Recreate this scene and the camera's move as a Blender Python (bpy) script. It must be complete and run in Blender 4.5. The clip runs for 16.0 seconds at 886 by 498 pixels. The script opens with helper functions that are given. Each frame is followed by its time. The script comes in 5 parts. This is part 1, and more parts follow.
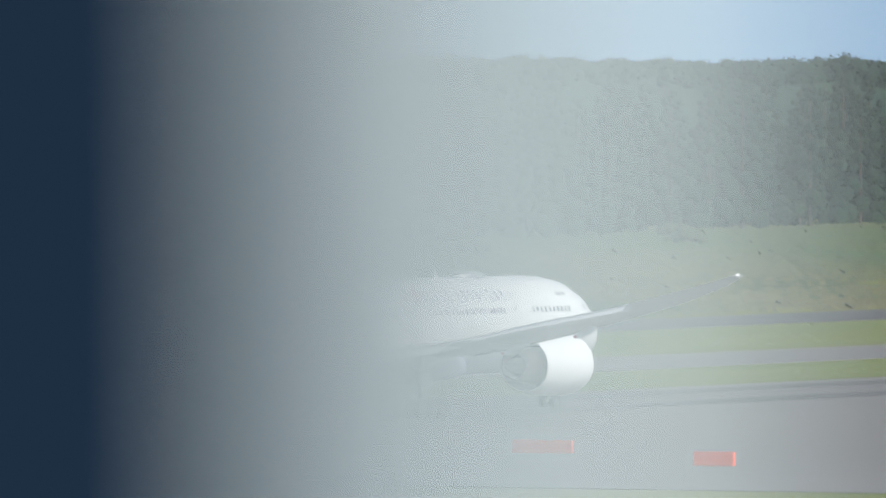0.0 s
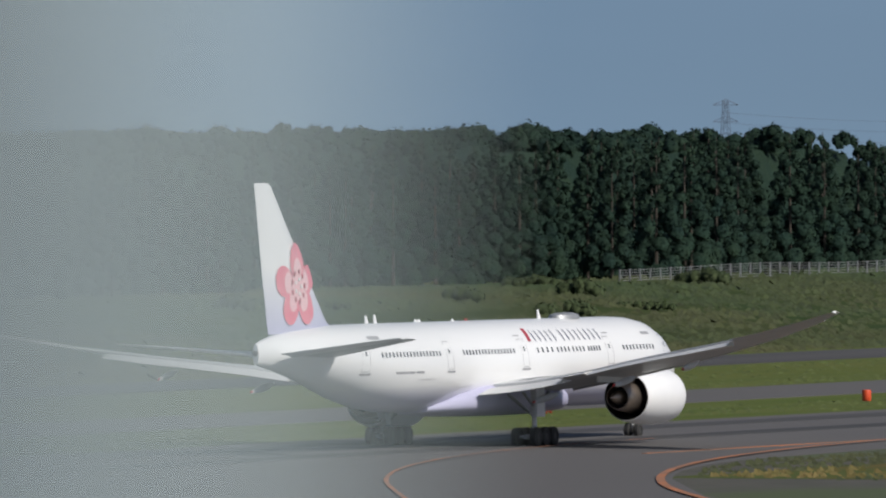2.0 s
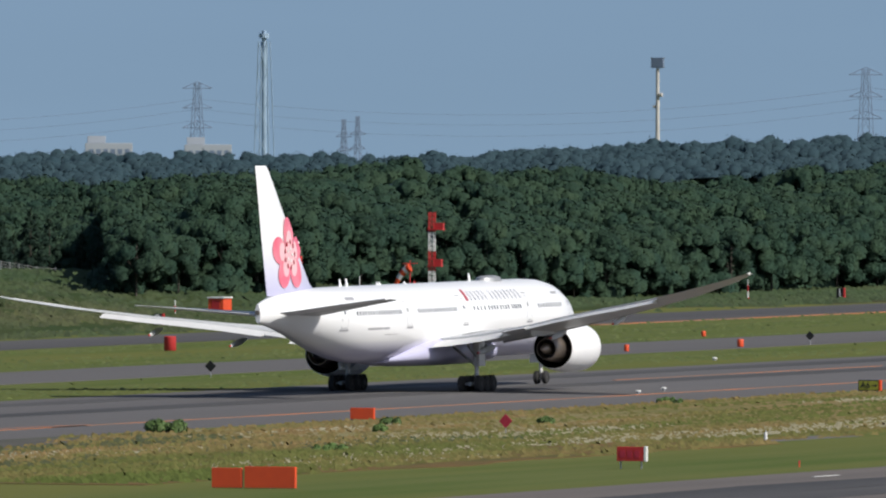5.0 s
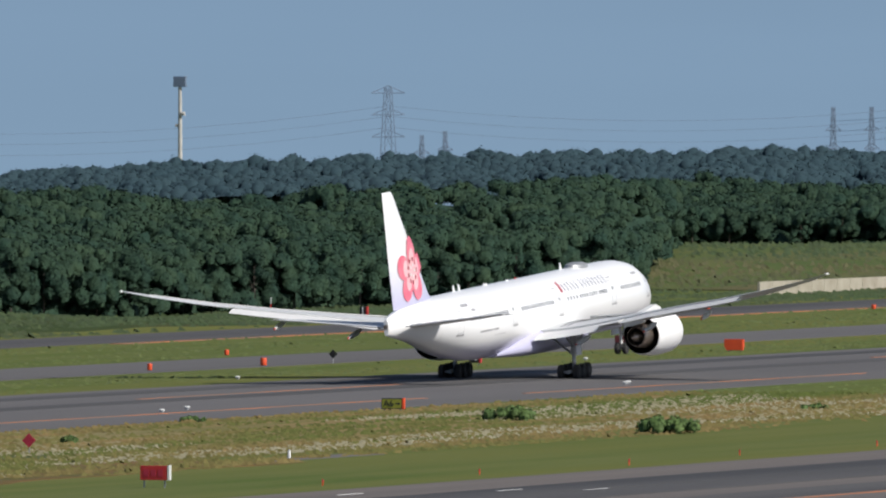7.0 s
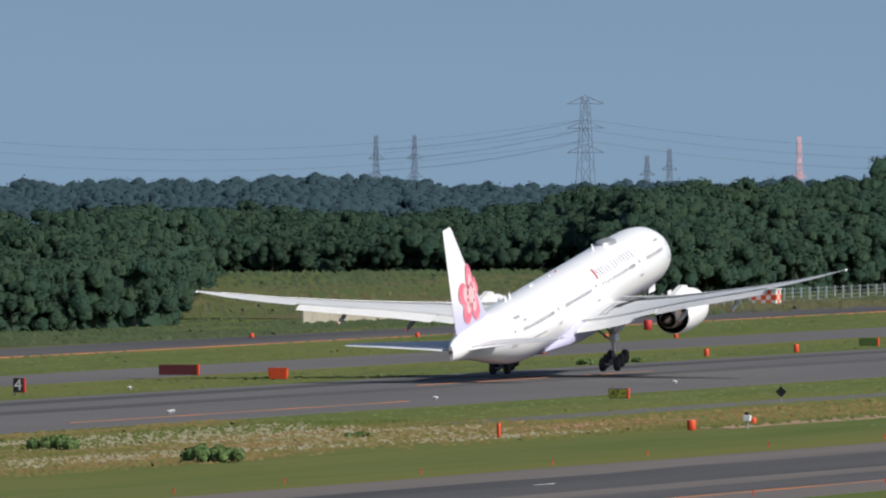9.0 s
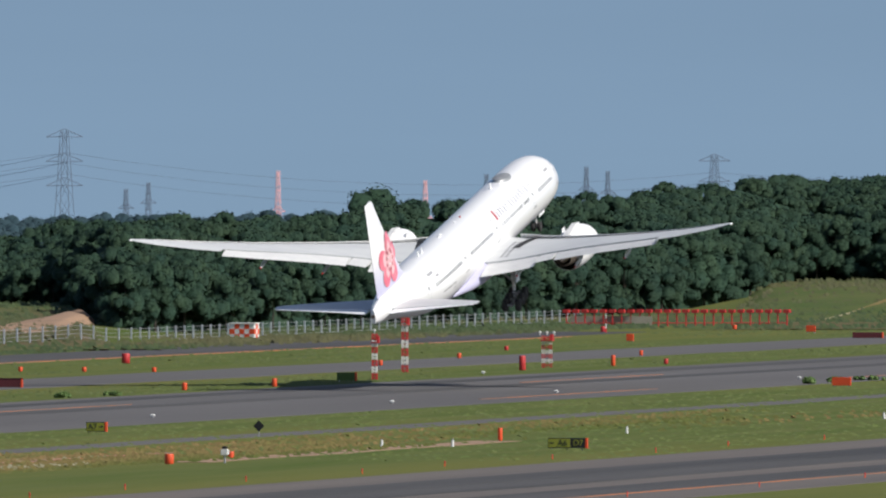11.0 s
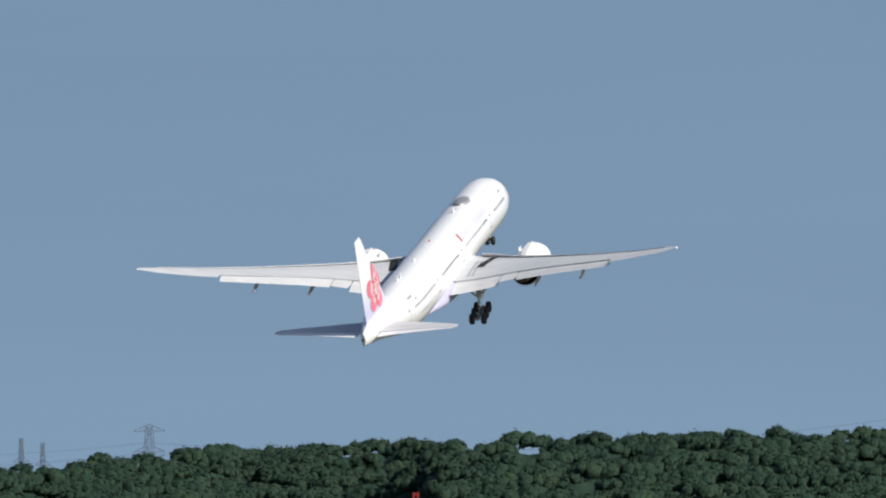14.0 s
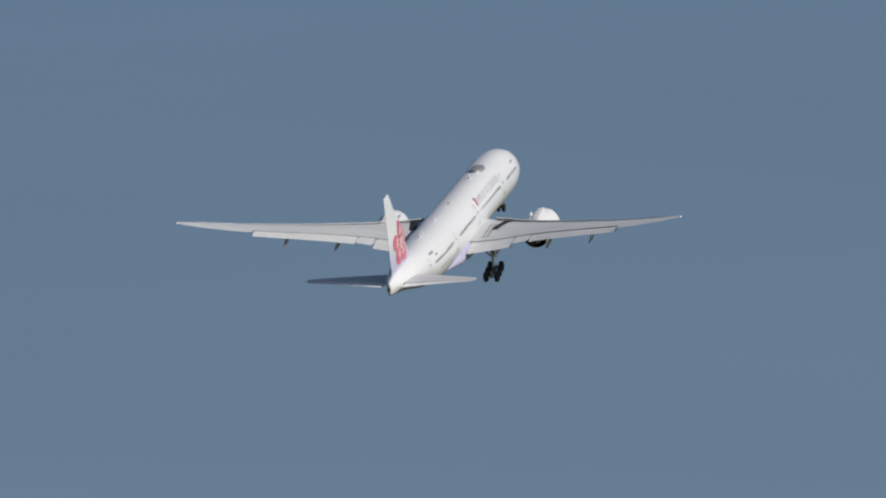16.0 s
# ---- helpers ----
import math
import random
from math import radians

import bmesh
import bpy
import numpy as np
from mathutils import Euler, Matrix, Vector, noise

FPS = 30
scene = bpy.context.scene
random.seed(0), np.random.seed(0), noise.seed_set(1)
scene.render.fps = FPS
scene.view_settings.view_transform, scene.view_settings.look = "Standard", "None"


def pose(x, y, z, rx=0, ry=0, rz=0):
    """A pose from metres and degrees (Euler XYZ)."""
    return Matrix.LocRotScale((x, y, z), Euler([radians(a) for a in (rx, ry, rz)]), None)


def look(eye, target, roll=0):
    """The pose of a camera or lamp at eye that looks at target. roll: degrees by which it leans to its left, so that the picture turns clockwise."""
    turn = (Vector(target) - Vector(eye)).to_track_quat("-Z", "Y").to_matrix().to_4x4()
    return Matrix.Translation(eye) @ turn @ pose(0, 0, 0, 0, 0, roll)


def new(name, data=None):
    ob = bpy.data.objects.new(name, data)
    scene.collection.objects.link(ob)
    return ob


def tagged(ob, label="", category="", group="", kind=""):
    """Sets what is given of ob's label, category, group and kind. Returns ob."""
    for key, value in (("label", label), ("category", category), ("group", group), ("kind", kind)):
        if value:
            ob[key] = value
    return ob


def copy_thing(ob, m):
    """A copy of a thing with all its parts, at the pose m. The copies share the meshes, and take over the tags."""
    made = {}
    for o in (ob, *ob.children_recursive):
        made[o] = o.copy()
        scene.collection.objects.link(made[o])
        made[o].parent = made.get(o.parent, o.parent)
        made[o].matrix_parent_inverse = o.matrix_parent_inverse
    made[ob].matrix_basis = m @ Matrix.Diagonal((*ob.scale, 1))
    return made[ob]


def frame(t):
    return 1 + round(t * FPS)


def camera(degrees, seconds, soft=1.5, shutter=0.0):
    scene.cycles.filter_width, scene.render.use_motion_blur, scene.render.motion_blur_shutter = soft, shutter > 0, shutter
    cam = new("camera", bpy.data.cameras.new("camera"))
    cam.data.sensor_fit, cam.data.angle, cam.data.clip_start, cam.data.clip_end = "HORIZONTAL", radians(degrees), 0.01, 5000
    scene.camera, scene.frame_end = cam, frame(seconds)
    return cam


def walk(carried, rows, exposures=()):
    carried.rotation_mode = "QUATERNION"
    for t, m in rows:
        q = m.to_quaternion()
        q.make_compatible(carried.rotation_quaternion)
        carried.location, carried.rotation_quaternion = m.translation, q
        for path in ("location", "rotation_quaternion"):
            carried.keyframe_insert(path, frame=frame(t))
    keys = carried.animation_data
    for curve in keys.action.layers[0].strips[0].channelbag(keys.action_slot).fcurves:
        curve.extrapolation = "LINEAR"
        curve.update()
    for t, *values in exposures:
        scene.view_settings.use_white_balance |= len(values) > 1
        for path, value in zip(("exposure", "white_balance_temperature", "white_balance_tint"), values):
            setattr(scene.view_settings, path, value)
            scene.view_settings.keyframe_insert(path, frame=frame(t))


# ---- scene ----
# camera: hand-held long lens on the terminal's observation deck, 28.7 m above the runway
EYE_H = 28.74
cam = camera(2.767, 16.0, soft=2.15)
cam.data.dof.use_dof = True
cam.data.dof.focus_distance = 1600
cam.data.dof.aperture_fstop = 8.6
import itertools

# seconds, bearing, pitch, roll, sideways sway of the lens in metres
VIEW = [
    (0, -25.2201, -0.9018, 0.066, 0.0), (0.5, -24.4531, -0.7926, -0.174, 0.0115), (1, -24.1329, -0.7171, 0.19, 0.0205),
    (1.5, -23.5749, -0.6931, -0.071, 0.029), (2, -23.0393, -0.6813, -0.149, 0.038), (2.5, -22.6985, -0.6816, -0.45, 0.046),
    (3, -22.2370, -0.6752, -0.204, 0.055), (3.2, -21.9217, -0.6818, -0.171, 0.059), (5.3, -19.4175, -0.6606, -0.067, 0.059),
    (5.5, -19.2638, -0.6494, -0.174, 0.059), (6, -18.8434, -0.6423, -0.108, 0.059), (6.5, -18.5736, -0.6303, -0.247, 0.059),
    (7, -18.1747, -0.6187, -0.095, 0.059), (7.5, -17.8168, -0.5933, -0.151, 0.059), (8, -17.4456, -0.5563, -0.227, 0.059),
    (8.2, -17.2942, -0.5495, -0.234, 0.059), (10.3, -15.7771, -0.4948, -0.120, 0.059), (10.5, -15.5852, -0.4823, -0.010, 0.059),
    (11, -15.1192, -0.4330, -0.017, 0.059), (11.5, -14.8449, -0.2211, 0.096, 0.059), (12, -14.5059, -0.0704, 0.197, 0.059),
    (12.5, -14.1217, 0.0594, 0.087, 0.059), (13, -13.9183, 0.1330, -0.322, 0.059), (13.5, -13.6436, 0.2314, -0.567, 0.059),
    (14, -13.3472, 0.3998, -0.669, 0.059), (14.5, -13.1743, 0.5811, -0.853, 0.059), (15, -12.9646, 0.7251, -0.084, 0.059),
    (15.5, -12.7178, 0.8096, 0.360, 0.059), (16, -12.4577, 0.8391, 0.124, 0.059),
]


def view_pose(bearing, pitch, roll, sway):
    b, p = radians(bearing), radians(pitch)
    eye = Vector((-sway * math.cos(b), sway * math.sin(b), EYE_H))
    way = Vector((math.sin(b) * math.cos(p), math.cos(b) * math.cos(p), math.sin(p)))
    return look(eye, eye + way * 1000, roll)


EXPOSURES = [(0, 0.45), (0.6, 0.12), (1.5, -0.42), (3.2, -0.42), (5.3, -0.02), (11, 0.0), (12.5, 0.1), (13.5, 0.05), (14.5, -0.2), (15, -0.42), (16, -0.64)]
walk(cam, [(t, view_pose(*v)) for t, *v in VIEW], EXPOSURES)

# the airliner's run: seconds, x, y, height of the wheels, pitch, bank
RUN = [
    (0, -496.23, 1038.63, 0.00, -0.18, -1.10), (0.5, -496.27, 1070.79, 0.00, -0.18, -1.12), (1, -496.27, 1103.45, 0.00, -0.18, -1.16),
    (1.5, -496.26, 1136.50, 0.00, -0.19, -1.21), (2, -496.22, 1169.97, 0.00, -0.23, -1.30), (2.5, -496.21, 1203.75, 0.00, -0.19, -1.42),
    (3, -496.20, 1238.27, 0.00, -0.25, -1.70), (3.2, -496.23, 1252.23, 0.00, -0.26, -1.75), (5.3, -496.28, 1403.49, 0.00, 0.33, -1.70),
    (5.5, -496.27, 1418.34, 0.00, 0.51, -1.69), (6, -496.25, 1455.77, 0.00, 1.05, -1.65), (6.5, -496.24, 1493.54, 0.00, 1.85, -1.57),
    (7, -496.23, 1531.62, 0.00, 2.96, -1.49), (7.5, -496.21, 1570.07, 0.00, 4.24, -1.54), (8, -496.17, 1608.87, 0.34, 5.55, -1.60),
    (8.2, -496.15, 1624.48, 0.51, 6.07, -1.60), (10.3, -496.29, 1789.42, 5.21, 11.95, -1.94), (10.5, -496.27, 1805.23, 6.22, 12.26, -1.86),
    (11, -496.23, 1844.91, 8.93, 13.02, -1.60), (11.5, -496.20, 1884.81, 12.11, 13.85, -1.36), (12, -496.16, 1924.93, 15.72, 14.83, -1.25),
    (12.5, -496.13, 1965.27, 19.91, 15.70, -1.26), (13, -496.15, 2005.76, 24.83, 16.09, -1.37), (13.5, -496.23, 2046.40, 30.27, 15.96, -1.47),
    (14, -496.37, 2087.23, 35.99, 15.56, -1.49), (14.5, -496.52, 2128.32, 41.90, 15.21, -1.38), (15, -496.65, 2169.74, 47.81, 15.07, -1.18),
    (15.5, -496.77, 2211.52, 53.71, 15.07, -0.92), (16, -496.89, 2253.67, 59.60, 15.20, -0.64),
]

# light: afternoon sun from the runway's near side, clear hazy sky
SUN_AZ, SUN_EL = radians(102), radians(42)
world = bpy.data.worlds.new("sky")
scene.world = world
world.use_nodes = True
wn = world.node_tree
sky = wn.nodes.new("ShaderNodeTexSky")
sky.sky_type = "NISHITA"
sky.sun_disc = False
sky.sun_elevation, sky.sun_rotation = SUN_EL, SUN_AZ
sky.air_density, sky.dust_density, sky.ozone_density = 1.0, 1.5, 2.4
wn.nodes["Background"].inputs[1].default_value = 0.096
# the clip's low sky is a clean blue-grey: read the sky a little above the line of sight
tc = wn.nodes.new("ShaderNodeTexCoord")
lift = wn.nodes.new("ShaderNodeVectorMath")
lift.operation = "ADD"
lift.inputs[1].default_value = (0, 0, 0.18)
wn.links.new(tc.outputs["Generated"], lift.inputs[0])
wn.links.new(lift.outputs[0], sky.inputs[0])
# faint level streaks of high haze all over the sky
veil_map = wn.nodes.new("ShaderNodeMapping")
veil_map.inputs["Scale"].default_value = (9, 9, 90)
veil = wn.nodes.new("ShaderNodeTexNoise")
veil.inputs["Scale"].default_value, veil.inputs["Detail"].default_value = 1.0, 5
veil_range = wn.nodes.new("ShaderNodeMapRange")
veil_range.inputs[1].default_value, veil_range.inputs[2].default_value = 0.3, 0.7
veil_range.inputs[3].default_value, veil_range.inputs[4].default_value = 0.965, 1.035
tint = wn.nodes.new("ShaderNodeVectorMath")
tint.operation = "SCALE"
wn.links.new(tc.outputs["Generated"], veil_map.inputs[0])
wn.links.new(veil_map.outputs[0], veil.inputs["Vector"])
wn.links.new(veil.outputs[0], veil_range.inputs[0])
wn.links.new(sky.outputs[0], tint.inputs[0])
wn.links.new(veil_range.outputs[0], tint.inputs["Scale"])
wn.links.new(tint.outputs[0], wn.nodes["Background"].inputs[0])
sun = new("sun", bpy.data.lights.new("sun", "SUN"))
sun.data.energy, sun.data.angle, sun.data.color = 4.8, radians(0.53), (1.0, 0.955, 0.885)
to_sun = Vector((math.sin(SUN_AZ) * math.cos(SUN_EL), math.cos(SUN_AZ) * math.cos(SUN_EL), math.sin(SUN_EL)))
sun.matrix_world = look((0, 0, 300), Vector((0, 0, 300)) - to_sun)


# ---------------------------------------------------------------- materials
def mat(name, a, b=None, rough=0.6, metal=0.0, scale=1.0, stretch=(1, 1, 1), bump=0.0, spots=None, island=0.0, fine=0.0, depth=0.1, gloss=0.5):
    """Node material: colours a to b by noise at two scales, with bump; spots: a third colour on patches of a larger noise."""
    m = bpy.data.materials.new(name)
    m.use_nodes = True
    n, l = m.node_tree.nodes, m.node_tree.links
    bs = n["Principled BSDF"]
    bs.inputs["Roughness"].default_value, bs.inputs["Metallic"].default_value = rough, metal
    bs.inputs["Specular IOR Level"].default_value = gloss
    b = b or tuple(c * 0.82 for c in a)
    tc = n.new("ShaderNodeTexCoord")
    mp = n.new("ShaderNodeMapping")
    mp.inputs["Scale"].default_value = stretch
    l.new(tc.outputs["Object"], mp.inputs[0])
    t1 = n.new("ShaderNodeTexNoise")
    t1.inputs["Scale"].default_value, t1.inputs["Detail"].default_value = scale, 6
    l.new(mp.outputs[0], t1.inputs["Vector"])
    ramp = n.new("ShaderNodeMapRange")
    ramp.inputs[1].default_value, ramp.inputs[2].default_value = 0.32, 0.68
    l.new(t1.outputs[0], ramp.inputs[0])
    mix = n.new("ShaderNodeMix")
    mix.data_type = "RGBA"
    mix.inputs[6].default_value, mix.inputs[7].default_value = (*a, 1), (*b, 1)
    l.new(ramp.outputs[0], mix.inputs[0])
    out = mix.outputs[2]
    if spots:
        t2 = n.new("ShaderNodeTexNoise")
        t2.inputs["Scale"].default_value, t2.inputs["Detail"].default_value = scale * 0.13, 5
        l.new(mp.outputs[0], t2.inputs["Vector"])
        r2 = n.new("ShaderNodeMapRange")
        r2.inputs[1].default_value, r2.inputs[2].default_value = 0.48, 0.62
        l.new(t2.outputs[0], r2.inputs[0])
        m2 = n.new("ShaderNodeMix")
        m2.data_type = "RGBA"
        m2.inputs[7].default_value = (*spots, 1)
        l.new(r2.outputs[0], m2.inputs[0])
        l.new(out, m2.inputs[6])
        out = m2.outputs[2]
    if island:
        g = n.new("ShaderNodeNewGeometry")
        oi = n.new("ShaderNodeObjectInfo")
        ad = n.new("ShaderNodeMath")
        ad.operation = "ADD"
        l.new(g.outputs["Random Per Island"], ad.inputs[0])
        l.new(oi.outputs["Random"], ad.inputs[1])
        r3 = n.new("ShaderNodeMapRange")
        r3.inputs[2].default_value = 2
        r3.inputs[3].default_value, r3.inputs[4].default_value = 1 - island, 1 + island
        l.new(ad.outputs[0], r3.inputs[0])
        hs = n.new("ShaderNodeHueSaturation")
        l.new(r3.outputs[0], hs.inputs["Value"])
        l.new(out, hs.inputs["Color"])
        out = hs.outputs[0]
    l.new(out, bs.inputs["Base Color"])
    if bump:
        t3 = n.new("ShaderNodeTexNoise")
        t3.inputs["Scale"].default_value, t3.inputs["Detail"].default_value = fine or scale * 8, 4
        l.new(tc.outputs["Object"], t3.inputs["Vector"])
        bp = n.new("ShaderNodeBump")
        bp.inputs["Strength"].default_value, bp.inputs["Distance"].default_value = bump, depth
        l.new(t3.outputs[0], bp.inputs["Height"])
        l.new(bp.outputs[0], bs.inputs["Normal"])
    return m


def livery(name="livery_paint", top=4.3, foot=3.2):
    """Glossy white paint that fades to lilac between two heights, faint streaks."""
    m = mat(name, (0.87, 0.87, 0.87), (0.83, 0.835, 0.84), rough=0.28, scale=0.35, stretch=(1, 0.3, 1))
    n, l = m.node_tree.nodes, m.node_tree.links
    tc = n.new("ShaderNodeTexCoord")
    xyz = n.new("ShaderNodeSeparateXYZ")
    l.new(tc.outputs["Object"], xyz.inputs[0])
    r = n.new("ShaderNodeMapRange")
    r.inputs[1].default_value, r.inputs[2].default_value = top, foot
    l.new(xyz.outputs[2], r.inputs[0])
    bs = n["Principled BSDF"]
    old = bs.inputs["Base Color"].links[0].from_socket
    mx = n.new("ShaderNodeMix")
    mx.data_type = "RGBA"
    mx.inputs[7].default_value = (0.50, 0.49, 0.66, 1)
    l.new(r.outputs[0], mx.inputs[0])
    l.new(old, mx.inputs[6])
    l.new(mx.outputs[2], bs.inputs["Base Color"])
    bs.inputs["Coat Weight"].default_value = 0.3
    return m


M = dict(
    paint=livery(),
    fin=livery("fin_paint", 12.6, 8.6),
    rim=mat("dark_rim_grey", (0.07, 0.068, 0.066), (0.05, 0.05, 0.05), rough=0.6, metal=0.3, scale=6),
    white=mat("white_paint", (0.86, 0.86, 0.86), (0.82, 0.82, 0.83), rough=0.3, scale=0.5),
    lilac=mat("lilac_paint", (0.52, 0.51, 0.68), (0.47, 0.46, 0.62), rough=0.35, scale=0.5),
    grey=mat("wing_grey", (0.60, 0.61, 0.61), (0.53, 0.54, 0.55), rough=0.42, scale=0.6, stretch=(0.4, 1.5, 1)),
    pale=mat("flap_grey", (0.68, 0.68, 0.67), (0.60, 0.60, 0.60), rough=0.45, scale=0.8),
    metal=mat("bare_metal", (0.55, 0.53, 0.50), (0.42, 0.40, 0.38), rough=0.35, metal=0.9, scale=2),
    hot=mat("heat_stained_metal", (0.42, 0.34, 0.27), (0.30, 0.25, 0.22), rough=0.4, metal=0.85, scale=2),
    # near-black: shade inside the engine ducts by colour, also plain black boards
    black=mat("black_and_duct_shade", (0.012, 0.012, 0.013), rough=0.7, scale=2),
    tyre=mat("tyre_rubber", (0.022, 0.022, 0.023), (0.035, 0.034, 0.033), rough=0.85, scale=3, bump=0.2),
    glass=mat("cabin_glass", (0.05, 0.06, 0.075), rough=0.12, scale=1),
    ink=mat("title_blue", (0.030, 0.040, 0.12), rough=0.4, scale=3),
    line=mat("panel_line_grey", (0.36, 0.36, 0.38), rough=0.5, scale=3),
    pink=mat("blossom_pink", (0.72, 0.12, 0.19), (0.76, 0.24, 0.30), rough=0.35, scale=0.6),
    rose=mat("blossom_light_pink", (0.80, 0.42, 0.46), (0.80, 0.52, 0.54), rough=0.35, scale=0.6),
    crimson=mat("crimson_paint", (0.45, 0.03, 0.06), rough=0.4, scale=2),
    maroon=mat("maroon_board", (0.13, 0.022, 0.026), (0.10, 0.02, 0.022), rough=0.7, scale=0.8),
    asphalt=mat("asphalt", (0.108, 0.102, 0.100), (0.084, 0.079, 0.077), rough=0.85, scale=0.05, stretch=(1.2, 0.12, 1), spots=(0.096, 0.090, 0.086), bump=0.3, fine=6),
    taxi_asphalt=mat("brownish_asphalt", (0.132, 0.112, 0.098), (0.096, 0.084, 0.076), rough=0.85, scale=0.2, stretch=(1.2, 0.06, 1), spots=(0.110, 0.096, 0.086), bump=0.3, fine=6),
    rubber=mat("rubber_marked_asphalt", (0.036, 0.035, 0.036), (0.074, 0.070, 0.068), rough=0.85, scale=0.06, stretch=(1.6, 0.08, 1), bump=0.3, fine=6),
    orange_line=mat("orange_marking", (0.44, 0.15, 0.05), (0.20, 0.12, 0.08), rough=0.8, scale=0.15, stretch=(1, 0.4, 1)),
    white_line=mat("white_marking", (0.6, 0.6, 0.58), (0.4, 0.4, 0.4), rough=0.8, scale=0.3),
    soil=mat("bare_earth", (0.30, 0.19, 0.12), (0.24, 0.155, 0.10), rough=0.95, scale=0.15, bump=0.5, fine=1),
    shoulder=mat("worn_shoulder", (0.074, 0.068, 0.054), (0.050, 0.049, 0.036), rough=0.95, scale=0.25, stretch=(1.2, 0.5, 1), spots=(0.055, 0.075, 0.025), bump=0.5, fine=1),
    sand=mat("pale_gravel", (0.40, 0.37, 0.30), (0.30, 0.27, 0.21), rough=0.95, scale=0.3),
    grass=mat("mown_grass", (0.072, 0.102, 0.023), (0.110, 0.124, 0.040), rough=0.95, scale=0.16, stretch=(1.6, 0.12, 1), spots=(0.118, 0.124, 0.034), bump=0.6, fine=2, gloss=0.1),
    verge=mat("dry_verge", (0.225, 0.155, 0.072), (0.120, 0.125, 0.042), rough=0.95, scale=0.5, stretch=(1.0, 0.06, 1), spots=(0.290, 0.265, 0.160), bump=0.8, fine=1.5, gloss=0.1),
    redgrass=mat("red_dry_grass", (0.165, 0.092, 0.040), (0.080, 0.080, 0.028), rough=0.95, scale=0.2, stretch=(1, 0.3, 1), spots=(0.072, 0.090, 0.026), bump=0.8, fine=1, gloss=0.1),
    meadow=mat("rough_meadow", (0.098, 0.112, 0.040), (0.062, 0.096, 0.028), rough=0.95, scale=0.14, stretch=(1, 0.3, 1), spots=(0.115, 0.092, 0.050), bump=0.8, fine=1, gloss=0.1),
    turf=mat("rough_turf", (0.028, 0.050, 0.016), (0.046, 0.060, 0.020), rough=0.95, scale=0.09, stretch=(1, 0.35, 1), spots=(0.058, 0.054, 0.024), bump=0.8, fine=1, gloss=0.1),
    blade=mat("grass_blade", (0.074, 0.108, 0.022), (0.108, 0.130, 0.036), rough=0.8, scale=0.05, island=0.35),
    dry=mat("dry_grass_blade", (0.230, 0.155, 0.070), (0.125, 0.130, 0.042), rough=0.9, scale=0.17, stretch=(1.8, 0.14, 1), spots=(0.090, 0.115, 0.030), island=0.14, gloss=0.1),
    bloom=mat("white_flowers", (0.29, 0.27, 0.18), (0.24, 0.22, 0.13), rough=0.8, scale=0.05, island=0.2),
    rough_growth=mat("rough_growth", (0.030, 0.058, 0.017), (0.050, 0.070, 0.023), rough=0.85, scale=0.04, spots=(0.080, 0.078, 0.030), island=0.3),
    leaf=mat("broad_leaves", (0.014, 0.039, 0.026), (0.029, 0.056, 0.029), rough=0.8, scale=0.22, island=0.22, bump=1.0, fine=2.2, depth=0.35, gloss=0.2),
    pine=mat("conifer_needles", (0.009, 0.026, 0.020), (0.019, 0.039, 0.022), rough=0.85, scale=0.25, island=0.22, bump=1.0, fine=2.2, depth=0.35, gloss=0.2),
    shrub=mat("shrub_leaves", (0.065, 0.125, 0.03), (0.10, 0.16, 0.04), rough=0.75, scale=0.5, island=0.4),
    # haze over the far ridge is put into this bluish leaf colour
    haze_leaf=mat("haze_tinted_woods", (0.026, 0.053, 0.066), (0.031, 0.058, 0.069), rough=0.95, scale=0.08, island=0.06, bump=0.25, fine=1.2, depth=0.35, gloss=0.2),
    bark=mat("bark", (0.085, 0.072, 0.058), (0.055, 0.048, 0.040), rough=0.9, scale=3, bump=0.6),
    signal=mat("signal_orange", (0.72, 0.085, 0.02), (0.62, 0.07, 0.02), rough=0.55, scale=0.8),
    red=mat("signal_red", (0.50, 0.03, 0.03), (0.42, 0.03, 0.03), rough=0.55, scale=0.8),
    cream=mat("white_enamel", (0.74, 0.74, 0.72), (0.66, 0.66, 0.64), rough=0.5, scale=0.8),
    yellow=mat("sign_yellow", (0.30, 0.31, 0.04), (0.25, 0.26, 0.03), rough=0.5, scale=1),
    signblack=mat("sign_black", (0.02, 0.02, 0.022), rough=0.5, scale=2),
    galv=mat("galvanised_steel", (0.40, 0.41, 0.42), (0.33, 0.34, 0.35), rough=0.5, metal=0.5, scale=2),
    # blue-grey in place of plain steel: distance haze is mixed into the colour
    haze_steel=mat("haze_tinted_steel", (0.15, 0.20, 0.28), (0.13, 0.18, 0.26), rough=0.8, scale=0.2),
    tower_blue=mat("pale_blue_tower", (0.28, 0.39, 0.50), (0.26, 0.36, 0.47), rough=0.8, scale=0.2),
    concrete=mat("concrete", (0.50, 0.49, 0.46), (0.42, 0.41, 0.39), rough=0.9, scale=0.6, bump=0.3),
    wall=mat("far_building_wall", (0.36, 0.40, 0.44), (0.33, 0.36, 0.40), rough=0.9, scale=0.1),
    # shaded and sunlit sides of one post, light put into the two colours
    post=mat("post_shaded_dark", (0.009, 0.021, 0.040), (0.007, 0.018, 0.036), rough=0.9, scale=4, gloss=0.05),
    post_lit=mat("post_sunlit_pale", (0.38, 0.45, 0.47), (0.35, 0.42, 0.44), rough=0.5, scale=6),
)


